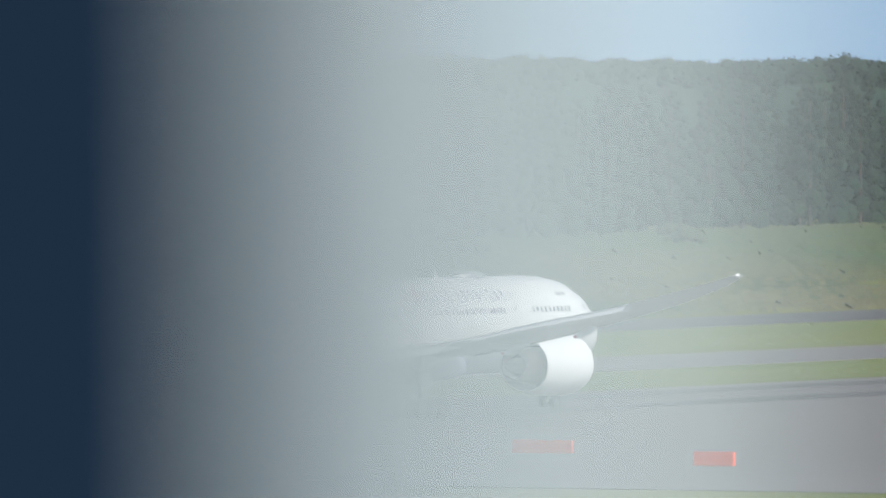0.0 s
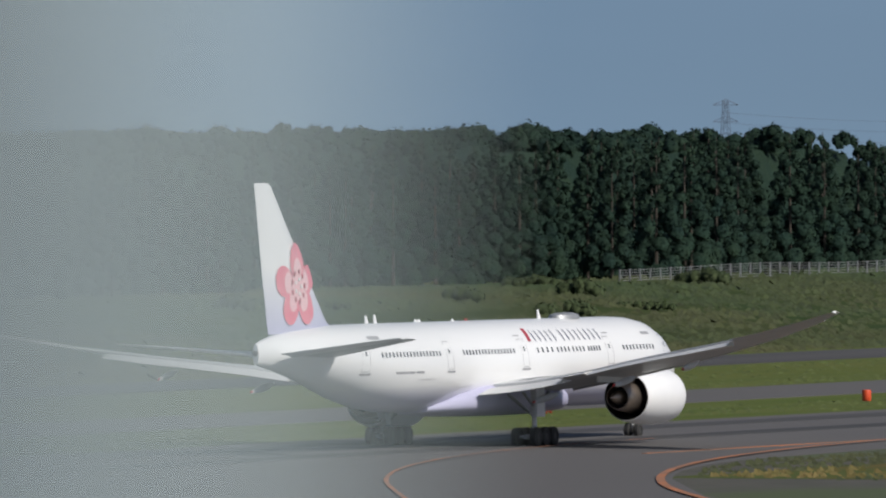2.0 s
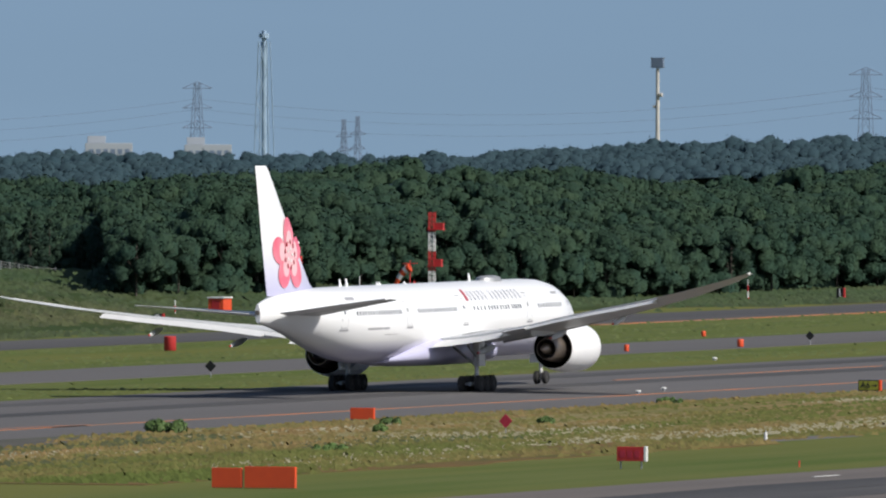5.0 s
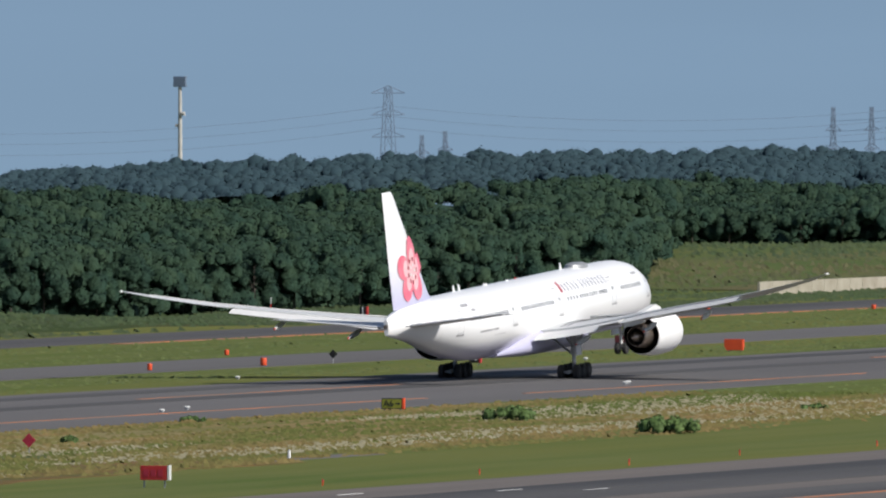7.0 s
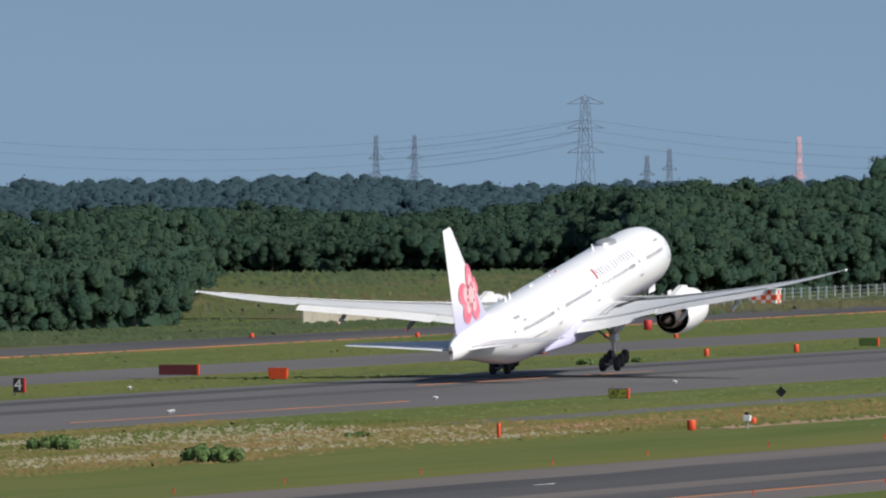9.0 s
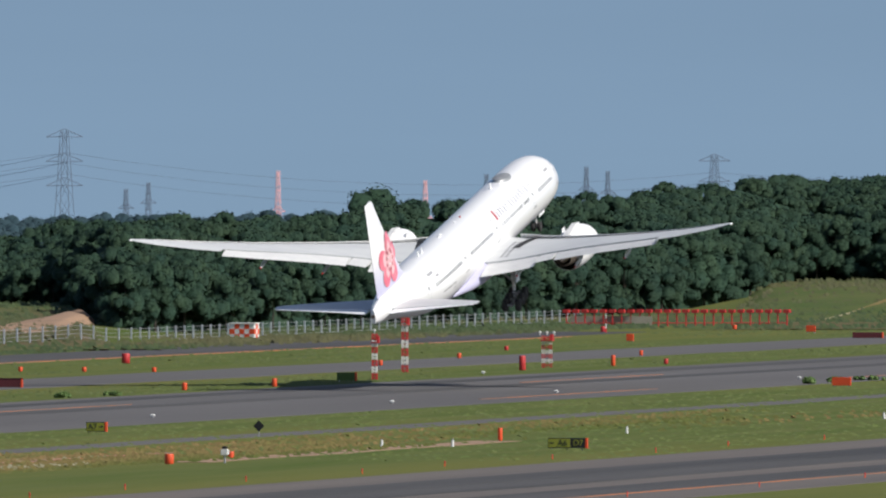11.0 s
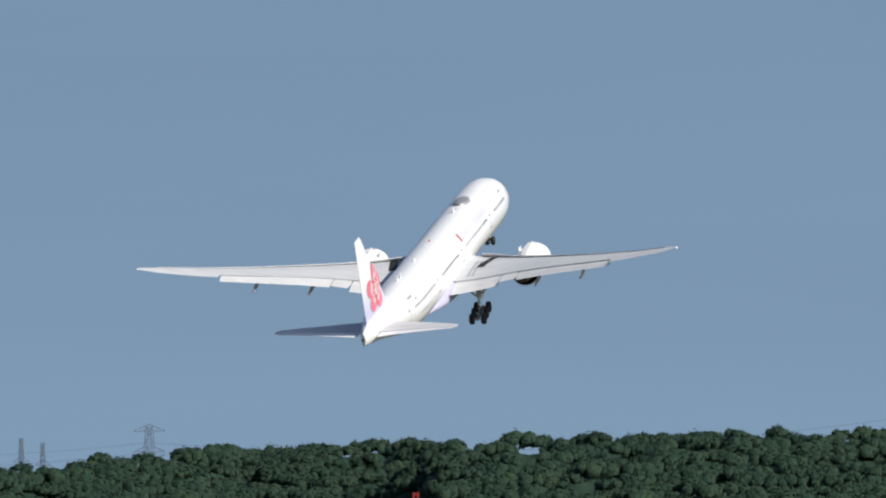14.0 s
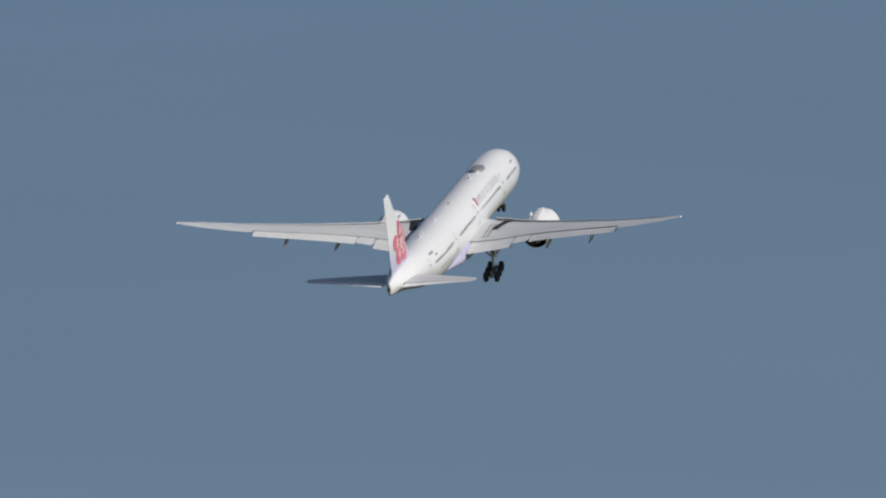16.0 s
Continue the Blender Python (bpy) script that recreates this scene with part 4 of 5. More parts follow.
def edge_dist(az):
    """Distance of the wood's edge by bearing."""
    if az < -20.7:
        return 1990.0
    line = 646 / math.sin(radians(-az))
    keys = [(-17.62, 0), (-17.45, 1), (-16.3, 1), (-16.15, 0), (-14.15, 0), (-14.0, 2), (-13.5, 2), (-13.35, 3), (-9, 3)]
    w = np.interp(az, [a for a, _ in keys], range(len(keys)))
    a, k = keys[min(len(keys) - 2, int(w))], keys[min(len(keys) - 1, int(w) + 1)]
    val = lambda c: (line, 2430, 2740, 2575)[c]
    t = w - int(w)
    return val(a[1]) * (1 - t) + val(k[1]) * t


def polar(az, d):
    return d * math.sin(radians(az)), d * math.cos(radians(az))


def woods():
    rnd = random.Random(5)
    broads = [broad_tree(10 + i, 10, 6.8 + 0.7 * (i % 3)) for i in range(6)]
    pines = [conifer(30 + i, 15) for i in range(5)]
    n = 0
    for k, p in enumerate(broads):
        x, y = polar(-20.4 + 0.05 * k, edge_dist(-20.4) + 12)
        p.matrix_basis = pose(x, y, rise(x, y))
    for k, p in enumerate(pines):
        x, y = -716, 1500 + 30 * k
        p.matrix_basis = pose(x, y, rise(x, y))
    # conifers on the bank, behind the long fence
    for row, x0 in enumerate((-692, -702)):
        y = 1320.0
        while y < 1832:
            over = max(0, (y - 0.3 * (-692 - x0)) - 1775) / 60
            if over < 1:
                h = (14.0 + 0.5 * row) * (1 - 0.6 * over)
                plant(pines[n % 5], rnd, x0 + rnd.uniform(-3, 3), y, h / 15 * rnd.uniform(0.9, 1.04))
            n += 1
            y += rnd.uniform(4.2, 6.2)
    # broad-leaved edge
    az = -21.7
    while az < -11.2:
        d = edge_dist(az) + rnd.uniform(-3, 4)
        x, y = polar(az, d)
        h = (edge_top(az, d) - rise(x, y)) * rnd.uniform(0.38, 0.62)
        plant(broads[n % 6], rnd, x, y, h / 10)
        n += 1
        az += math.degrees(rnd.uniform(4.6, 7.6) / d) * (0.75 if az < -16 else 1.0)
    # lone spreading tree above the canopy
    x, y = polar(-15.32, 2780)
    plant(broads[2], rnd, x, y, (edge_top(-15.32, 2780) + 1.6 - rise(x, y)) / 10)


def canopy(name, n, where, top_of, size, leaves, leaf, material, label, seed, deep=1.3):
    """Crowns of the deeper wood, one rough mass of leaf clumps."""
    rnd = random.Random(seed)
    V, F, N = [], [], []
    for _ in range(n):
        x, y, top = where(rnd)
        top += rnd.gauss(0, 0.35)
        w = size * rnd.uniform(0.7, 1.3)
        clumps = []
        for i in range(9):
            a, q = rnd.uniform(0, 6.28), w * rnd.uniform(0.35, 0.85)
            clumps.append((Vector((x + q * math.cos(a), y + q * math.sin(a), top - w * (0.32 + 0.55 * (deep - 0.45) * (q / w) ** 2 + rnd.uniform(-0.05, 0.16)))), w * rnd.uniform(0.26, 0.40)))
        clumps.append((Vector((x, y, top - w * 0.4)), w * 0.42))
        v, f, nr = crown_data(rnd, clumps, leaves, leaf)
        o = len(V)
        V += v
        N += nr
        F += [tuple(i + o for i in q) for q in f]
    tagged(pydata(name, V, F, material, None, label, normals=N), category="trees", kind="stuff")


def inner(rnd):
    az = rnd.uniform(-21.8, -11.2)
    low = rnd.random() < 0.5
    off = rnd.uniform(1, 18) if low else 5 + 105 * rnd.random() ** 1.15
    d = edge_dist(az) + off
    x, y = polar(az, d)
    full = edge_top(az, d)
    g = rise(x, y)
    if low:
        return x, y, g + (full - g) * rnd.uniform(0.16, 0.62)
    return x, y, g + (full - 0.2 - g) * (0.5 + 0.5 * min(1.0, off / 95) ** 0.75)


def deep_pines(rnd):
    y, o = rnd.uniform(1320, 1808), rnd.random()
    x = -708 - 60 * o
    d = math.hypot(x, y)
    return x, y, EYE_H + d * (18.9 - EYE_H) / 1830 - max(0, y - 0.2 * (-708 - x) - 1768) * 0.09 - 0.8 * o


woods()
canopy("inner_wood", 3300, inner, None, 2.6, 19, 0.18, "leaf", "dense green canopy behind the wood's edge", 71, 1.0)
canopy("conifer_wood", 1000, deep_pines, None, 2.1, 27, 0.18, "pine", "dense dark conifer wood", 72, 1.8)


def sheet(name, rows, material, label, seed, rough=1.0):
    """The closed leaf layer between the crowns: a lumpy sheet through rows of points."""
    k = len(rows[0])
    v = [(x, y, z + rough * (noise.noise(Vector((x * 0.33, y * 0.2, seed))) + 0.6 * noise.noise(Vector((x * 0.9, y * 0.5, seed))))) for row in rows for x, y, z in row]
    f = [(j * k + i, j * k + i + 1, (j + 1) * k + i + 1, (j + 1) * k + i) for j in range(len(rows) - 1) for i in range(k - 1)]
    tagged(pydata(name, v, f, material, None, label, True), category="trees", kind="stuff")


def wood_row(off):
    row = []
    for i in range(561):
        az = -21.8 + 10.6 * i / 560
        d = edge_dist(az) + off
        x, y = polar(az, d)
        g = rise(x, y)
        h = (edge_top(az, d) - g) * (0.5 + 0.5 * min(1.0, max(0.0, off) / 95) ** 0.75) - 2.8
        row.append((x, y, g + h * smooth((off - 6) / 9)))
    return row


def pine_row(o):
    row = []
    for i in range(261):
        y = 1316 + 494 * i / 260
        x = -704 - 64 * o
        top = EYE_H + math.hypot(x, y) * (18.9 - EYE_H) / 1830 - max(0, y - 0.2 * (-708 - x) - 1768) * 0.09 - 0.8 * o - 2.4
        g = rise(x, y)
        row.append((x, y, g + (top - g) * smooth(o / 0.10)))
    return row


sheet("leaf_layer", [wood_row(q) for q in (6, 8, 10, 12, 15, 18, 22, 27, 32, 38, 45, 52, 60, 68, 77, 86, 96, 108)], "leaf", "closed green leaf layer of the wood", 5)
sheet("leaf_layer", [pine_row(q) for q in (0, 0.03, 0.06, 0.1, 0.15, 0.22, 0.3, 0.4, 0.5, 0.62, 0.75, 0.88, 1.0)], "pine", "closed dark layer of the conifer wood", 6)
RIDGE = [(-23, 6), (-20.6, 6.1), (-20.1, 5.5), (-19.6, 5.9), (-19.15, 7.7), (-18.65, 9.0), (-18.35, 9.7), (-17.9, 9.2), (-17.4, 9.6), (-17.16, 10.3), (-16.74, 8.6), (-16.4, 8.4), (-15, 9)]


def ridge_row(d):
    row = []
    for i in range(301):
        az = -21.8 + 6.6 * i / 300
        x, y = polar(az, d)
        top = float(np.interp(az, [a for a, _ in RIDGE], [b for _, b in RIDGE]))
        row.append((x, y, EYE_H + (top - EYE_H) / 3500 * d - (3700 - d) * 0.010 - 2.0))
    return row


sheet("leaf_layer", [ridge_row(3195 + 25 * q) for q in range(21)], "haze_leaf", "closed leaf layer of the far ridge, tinted for haze", 7)


def far_ridge(rnd):
    az, d = rnd.uniform(-21.6, -15.4), rnd.uniform(3200, 3700)
    x, y = polar(az, d)
    top = float(np.interp(az, [a for a, _ in RIDGE], [b for _, b in RIDGE]))
    return x, y, EYE_H + (top + 0.25 + 0.5 * smooth((az + 18.4) / 0.6) - EYE_H) / 3500 * d - (3700 - d) * 0.010


canopy("far_wood", 1500, far_ridge, None, 3.8, 9, 0.2, "haze_leaf", "wooded ridge far behind the airfield, tinted for haze", 73, 1.6)


# ---------------------------------------------------------------- airfield furniture
def letters(text, size, parent, loc, material):
    """Lettering as a mesh, facing the runway's start."""
    cu = bpy.data.curves.new("lettering", "FONT")
    cu.body, cu.size, cu.extrude, cu.align_x, cu.align_y = text, size, 0.01, "CENTER", "CENTER"
    tmp = bpy.data.objects.new("lettering", cu)
    scene.collection.objects.link(tmp)
    me = bpy.data.meshes.new_from_object(tmp.evaluated_get(bpy.context.evaluated_depsgraph_get()))
    bpy.data.objects.remove(tmp)
    me.materials.clear()
    me.materials.append(M[material])
    ob = new("lettering", me)
    ob.parent = parent
    ob.matrix_basis = pose(*loc, 90, 0, 0)
    return tagged(ob, "lettering on the sign")


def board(name, x, y, w, h, z0, face, side, label, category="sign", group="", depth=0.35, legs=True, turn=0, z=0.0):
    """A boxed board on short legs, its face towards the runway's start."""
    t = thing(name, label, category, group, (x, y, rise(x, y) + z))
    t.rotation_euler = (0, 0, radians(turn))
    part("panel", boxes((-w / 2, w / 2, -depth / 2, depth / 2, z0, z0 + h), bevel=0.03), face, t)
    if side != face:
        part("end_cap", boxes((w / 2 - 0.01, w / 2 + 0.16, -depth / 2 - 0.01, depth / 2 + 0.01, z0 - 0.02, z0 + h + 0.02), bevel=0.02), side, t, "coloured end cap")
    if legs:
        for k in (-0.38, 0.38) if w < 3 else (-0.4, 0, 0.4):
            part("leg", tubes(((k * w, 0, -0.1), (k * w, 0, z0 + 0.05), 0.06), seg=6), "galv", t)
    return t


def arrow(parent, x, z, s, y, material):
    bm = bmesh.new()
    for pts in ([(-0.5, 0.0), (-0.1, 0.32), (-0.1, -0.32)], [(-0.12, 0.1), (0.5, 0.1), (0.5, -0.1), (-0.12, -0.1)]):
        bm.faces.new([bm.verts.new((x + s * a, y, z + abs(s) * b)) for a, b in pts])
    part("arrow", bm, material, parent, "arrow on the sign")


def taxi_sign(x, y, w, text, arrow_side, black_text=""):
    t = board("taxiway_sign", x, y, w, 0.85, 0.15, "signblack", "signal", "yellow taxiway sign with black lettering and orange end", "sign", "taxiway signs")
    wy = w if not black_text else w * 0.62
    x0 = -w / 2
    part("yellow_face", boxes((x0 + 0.07, x0 + wy - 0.07, -0.20, -0.17, 0.22, 0.93)), "yellow", t, "yellow sign face")
    letters(text, 0.72, t, (x0 + wy * (0.36 if arrow_side > 0 else 0.64), -0.215, 0.58), "signblack")
    arrow(t, x0 + wy * (0.80 if arrow_side > 0 else 0.18), 0.58, -0.42 * arrow_side if arrow_side > 0 else 0.42, -0.215, "signblack")
    if black_text:
        letters(black_text, 0.72, t, (x0 + wy + (w - wy) / 2, -0.20, 0.58), "yellow")


taxi_sign(-461, 1391, 1.75, "A6", 1)
taxi_sign(-456, 1569, 1.75, "A7", 1)
taxi_sign(-395, 1502, 3.3, "A6", -1, "D7")
taxi_sign(-344, 1156, 2.2, "D7", 1)


def distance_sign(x, y, w, h, digit, z=0.0):
    t = board("distance_sign", x, y, w, h, 0.25, "signblack", "red", "black distance marker with a white numeral", "sign", "runway distance signs", z=z)
    letters(digit, h * 1.15, t, (0, -0.2, 0.25 + h / 2), "cream")


for x, y, w, h, g in ((-520, 1593, 0.95, 1.3, "4"), (-623, 1870, 0.75, 1.05, "1"), (-621, 1656, 0.9, 1.1, "2"), (-622, 1438, 0.9, 1.1, "3"), (-519, 2153, 1.15, 1.35, "2")):
    distance_sign(x, y, w, h, g)

ORANGE = "orange marker board standing in the grass"
for x, y, w, h, z0 in ((-401.5, 1083, 2.0, 1.25, 0.05), (-398.6, 1083, 3.4, 1.35, 0.05), (-462, 1275, 1.85, 0.85, 0.12), (-525, 1689, 1.95, 0.8, 0.1), (-520, 1673, 1.7, 0.85, 0.1), (-457, 1850, 2.0, 0.85, 0.15),
                       (-429, 947, 2.5, 0.8, 0.1), (-449, 967, 3.8, 0.75, 0.1), (-522, 1332, 1.4, 0.85, 0.1), (-526, 1345, 0.55, 0.65, 0.1), (-572, 2206, 0.9, 0.85, 0.1), (-571, 2295, 1.2, 0.8, 0.2)):
    board("marker_board", x, y, w, h, z0, "signal", "signal", ORANGE, "marker board", "orange marker boards")
t = board("taxiway_sign", -395, 1142, 1.9, 0.95, 0.5, "red", "cream", "dark red sign on three white legs", "sign")
for k in range(3):
    part("message_bar", boxes((-0.7 + 0.5 * k, -0.35 + 0.5 * k, -0.20, -0.178, 0.75, 1.2)), "crimson", t, "faint bar of lettering")
for x, y, w, h, f in ((-537, 1695, 3.9, 1.0, "maroon"), (-543, 1836, 2.6, 0.7, "maroon"), (-539, 1820, 4.0, 0.75, "maroon"), (-561, 1881, 3.0, 0.75, "shrub"), (-517, 1874, 2.0, 0.85, "shrub"), (-547, 1383, 1.7, 0.6, "maroon"), (-550, 2240, 3.8, 0.7, "maroon")):
    board("sign_back", x, y, w, h, 0.12, f, "signal", "dark back of a long airfield sign with orange end", "sign", "long sign backs")


def drum(x, y, w, h, m="signal", z0=0.05):
    """A round marker drum on a stake."""
    t = thing("marker_drum", "orange-red marker drum on a short stake", "marker", "marker drums", (x, y, rise(x, y)))
    part("drum", loft([[(w / 2 * k * math.cos(a), w / 2 * k * math.sin(a), z) for a in (2 * math.pi * i / 14 for i in range(14))] for z, k in ((z0, 0.92), (z0 + 0.06, 1), (z0 + h - 0.06, 1), (z0 + h, 0.9))]), m, t, "", True)
    part("stake", tubes(((0, 0, -0.1), (0, 0, z0 + 0.03), 0.05), seg=6), "galv", t)


for x, y, w, h, m in ((-579, 1547, 1.1, 1.3, "red"), (-524, 1443, 0.65, 0.7, "signal"), (-578, 2001, 0.95, 1.1, "red"), (-564, 1936, 0.5, 0.5, "signal"), (-556, 1936, 0.5, 0.5, "signal"), (-571, 1935, 0.5, 0.5, "signal"),
                      (-520, 1958, 0.75, 1.6, "red"), (-519, 1994, 0.5, 1.2, "signal"), (-516, 1808, 0.55, 0.8, "signal"), (-514, 1835, 0.55, 0.85, "signal"), (-418, 1404, 0.35, 1.1, "signal"), (-410, 1432, 0.75, 0.8, "signal"),
                      (-411, 1454, 0.5, 0.6, "signal"), (-411, 1540, 0.42, 1.1, "signal"), (-537, 1256, 0.6, 1.0, "signal"), (-538.2, 1258, 0.55, 0.9, "red"), (-536.2, 1257.5, 0.5, 0.95, "signal"), (-539, 1257, 0.4, 0.7, "red"),
                      (-538, 1266, 0.55, 0.8, "signal"), (-537, 1272, 0.55, 0.95, "signal"), (-535, 1276, 0.5, 0.9, "signal"), (-525, 1318, 0.7, 0.85, "signal"), (-536, 1252, 0.6, 0.7, "signal"), (-517, 2010, 0.5, 0.6, "red"),
                      (-540, 1560, 0.45, 0.6, "signal"), (-538, 1586, 0.6, 0.7, "signal"), (-607, 1943, 0.5, 0.5, "signal"), (-589, 1947, 0.5, 0.5, "signal"), (-560, 1640, 0.45, 0.5, "signal"), (-519, 1745, 0.5, 0.5, "signal"),
                      (-545, 1990, 0.5, 0.6, "signal"), (-552, 2050, 0.5, 0.6, "signal"), (-565, 2120, 0.5, 0.5, "red"), (-538, 2080, 0.45, 0.6, "signal"), (-600, 2300, 0.7, 0.7, "red"), (-590, 2330, 0.6, 0.6, "signal")):
    drum(x, y, w, h, m)


def diamond(x, y, s, m):
    t = thing("diamond_marker", "dark red diamond board on a thin post", "marker", "diamond markers", (x, y, 0))
    bm = bmesh.new()
    z = 0.45 + s * 0.7
    a = [bm.verts.new((s * 0.7 * u, -0.04, z + s * 0.7 * v)) for u, v in ((1, 0), (0, 1), (-1, 0), (0, -1))]
    b = [bm.verts.new((s * 0.7 * u, 0.04, z + s * 0.7 * v)) for u, v in ((1, 0), (0, 1), (-1, 0), (0, -1))]
    bm.faces.new(a)
    bm.faces.new(b[::-1])
    for i in range(4):
        bm.faces.new((a[i], b[i], b[(i + 1) % 4], a[(i + 1) % 4]))
    bmesh.ops.recalc_face_normals(bm, faces=bm.faces)
    part("plate", bm, m, t)
    part("post", tubes(((0, 0.06, -0.1), (0, 0.06, z), 0.04), seg=6), "galv", t)


diamond(-437, 1236, 0.72, "crimson")
diamond(-437, 1555, 0.72, "black")
diamond(-532, 1431, 0.7, "black")
diamond(-536, 1274, 0.6, "crimson")
diamond(-536, 1600, 0.6, "black")


def edge_light(x, y, h=0.3, w=0.22, m="cream"):
    t = thing("edge_light", "small white runway edge light on a stem", "light", "runway edge lights", (x, y, 0.02))
    part("stem", tubes(((0, 0, -0.05), (0, 0, h * 0.6), 0.05), seg=6), "signal", t)
    part("lamp", tubes(((0, 0, h * 0.55), (0, 0, h), w / 2, w / 3), seg=10), m, t)


for x, y in ((-518, 1422), (-478, 1390), (-477, 1503), (-478, 1507), (-473, 1569), (-475, 1802), (-476, 1378), (-518, 1330), (-518, 1520), (-518, 1620), (-474, 1650), (-474, 1735), (-474, 1900), (-517, 1930), (-474, 1990)):
    t = thing("inset_light", "low white runway edge light fitting", "light", "low runway lights", (x, y, 0.05))
    part("base", tubes(((0, 0, -0.03), (0, 0, 0.12), 0.16), seg=10), "galv", t)
    part("lens", loft([[(0.26 * k * math.cos(a), 0.2 * k * math.sin(a), z) for a in (2 * math.pi * i / 12 for i in range(12))] for z, k in ((0.12, 0.9), (0.2, 1), (0.27, 0.5))]), "cream", t, "", True)
for i in range(16):
    edge_light(-386 + 0.8 * (i % 3), 1150 + 31 * i, 0.42, 0.14, "red")
    edge_light(-342 + 0.8 * (i % 2), 1170 + 37 * i, 0.42, 0.14, "red")
for x, y in ((-408, 1513), (-414, 1512), (-414, 1226), (-410, 1580), (-406, 1660)):
    t = thing("marker_peg", "short white marker peg in the grass", "marker", "white pegs", (x, y, 0))
    part("peg", tubes(((0, 0, -0.1), (0, 0, 0.55), 0.14, 0.11), seg=8), "cream", t)
    part("cap", tubes(((0, 0, 0.55), (0, 0, 0.66), 0.08, 0.05), seg=8), "galv", t)
# white upright thing with a dark top, taken as a light fixture
t = thing("sensor_unit", "white light fixture with a dark top, on a stand", "equipment", "", (-407, 1438, 0))
part("stand", tubes(((0, 0, -0.1), (0, 0, 0.7), 0.09), seg=8), "galv", t)
part("housing", boxes((-0.3, 0.3, -0.25, 0.25, 0.65, 1.15), bevel=0.05), "cream", t)
part("cap", boxes((-0.2, 0.2, -0.16, 0.16, 1.16, 1.4), bevel=0.06), "signblack", t)


def striped_mast(name, x, y, h, w, label, stripes=7, platforms=(), lamps=0, group="striped masts", base=0.0):
    """A square lattice mast in red and white bands, with platforms and lamps."""
    t = thing(name, label, "mast", group, (x, y, rise(x, y) + base))
    for i in range(stripes):
        z0, z1 = h * i / stripes, h * (i + 1) / stripes
        rods = []
        for sx in (-1, 1):
            for sy in (-1, 1):
                rods.append(((sx * w / 2, sy * w / 2, z0 - (0.1 if i == 0 else 0)), (sx * w / 2, sy * w / 2, z1), 0.05))
        n = max(1, round((z1 - z0) / w))
        for j in range(n):
            a, b = z0 + (z1 - z0) * j / n, z0 + (z1 - z0) * (j + 1) / n
            for s in (-1, 1):
                rods += [((-w / 2, s * w / 2, a), (w / 2, s * w / 2, b), 0.03), ((s * w / 2, w / 2, a), (s * w / 2, -w / 2, b), 0.03), ((w / 2, s * w / 2, a), (-w / 2, s * w / 2, b), 0.03)]
        part("lattice_band", tubes(*rods, seg=5), "red" if (i + stripes) % 2 else "cream", t, "red band" if (i + stripes) % 2 else "white band")
    for z, reach in platforms:
        part("platform", boxes((-w * 0.7, w * 0.7 + reach, -w * 0.7, w * 0.7, z, z + 0.12), (w * 0.5, w * 0.7 + reach, -w * 0.4, w * 0.4, z + 0.12, z + 0.75)), "red", t, "red platform with a housing")
    for k in range(lamps):
        lx = (k - (lamps - 1) / 2) * w * 0.9
        part("lamp", tubes(((lx, 0, h), (lx, 0, h + 0.3), 0.05), ((lx, 0, h + 0.28), (lx, 0, h + 0.5), 0.16, 0.12)), "cream", t, "white lamp")
    return t


striped_mast("beacon_mast", -532, 1270, 3.6, 0.9, "squat red and white lattice mast with white lamps", 7, ((1.1, 0.0), (2.9, 0.1)), 3)
striped_mast("beacon_mast", -523, 1980, 3.6, 0.9, "squat red and white lattice mast with white lamps", 7, ((3.0, 0.1),), 3)
striped_mast("striped_mast", -518, 1889, 4.9, 0.45, "slim red and white banded mast", 7, ((3.9, 0.2),), 1)
striped_mast("striped_mast", -528, 1938, 6.3, 0.55, "slim red and white banded mast", 7, ((5.2, 0.1),), 2)
striped_mast("striped_mast", -629, 1716, 6.6, 0.8, "red and white lattice mast with red platform", 5, ((4.9, 0.1),), 2)
striped_mast("radio_mast", -627, 1751, 9.9, 0.52, "tall red and white lattice mast with side brackets", 5, ((8.1, 0.9), (4.4, 0.7)), 0)
striped_mast("radio_mast", -555, 2322, 13.8, 0.6, "tall red and white lattice mast with side brackets", 7, ((10.6, 1.0), (7.0, 0.6), (3.2, 0.5)), 0)
for x, y, h in ((-629, 1735, 4.2), (-624, 1842, 2.6), (-556, 2398, 5.0), (-597, 2290, 2.5), (-632, 1690, 2.4)):
    t = thing("whip_mast", "thin red and white banded pole", "mast", "thin poles", (x, y, 0))
    for i in range(4):
        part("pole_band", tubes(((0, 0, h * i / 4 - (0.1 if i == 0 else 0)), (0, 0, h * (i + 1) / 4), 0.09 - 0.012 * i), seg=8), "red" if i % 2 == 0 else "cream", t)

# windsock
t = thing("windsock", "white and orange windsock on a red pole", "windsock", "", (-629, 1750, 0))
part("pole", tubes(((0, 0, -0.1), (0, 0, 5.6), 0.09, 0.06), seg=8), "red", t)
part("crossbar", tubes(((-0.8, 0, 5.3), (0.8, 0, 5.3), 0.05), seg=6), "red", t)
for i in range(5):
    a, b = i / 5, (i + 1) / 5
    p, q = Vector((0.0 - 1.5 * a, 0, 4.9 - 1.3 * a * a - 0.4 * a)), Vector((0.0 - 1.5 * b, 0, 4.9 - 1.3 * b * b - 0.4 * b))
    part("sock_band", tubes((p, q, 0.45 - 0.2 * a, 0.45 - 0.2 * b), seg=12), "cream" if i % 2 else "signal", t)


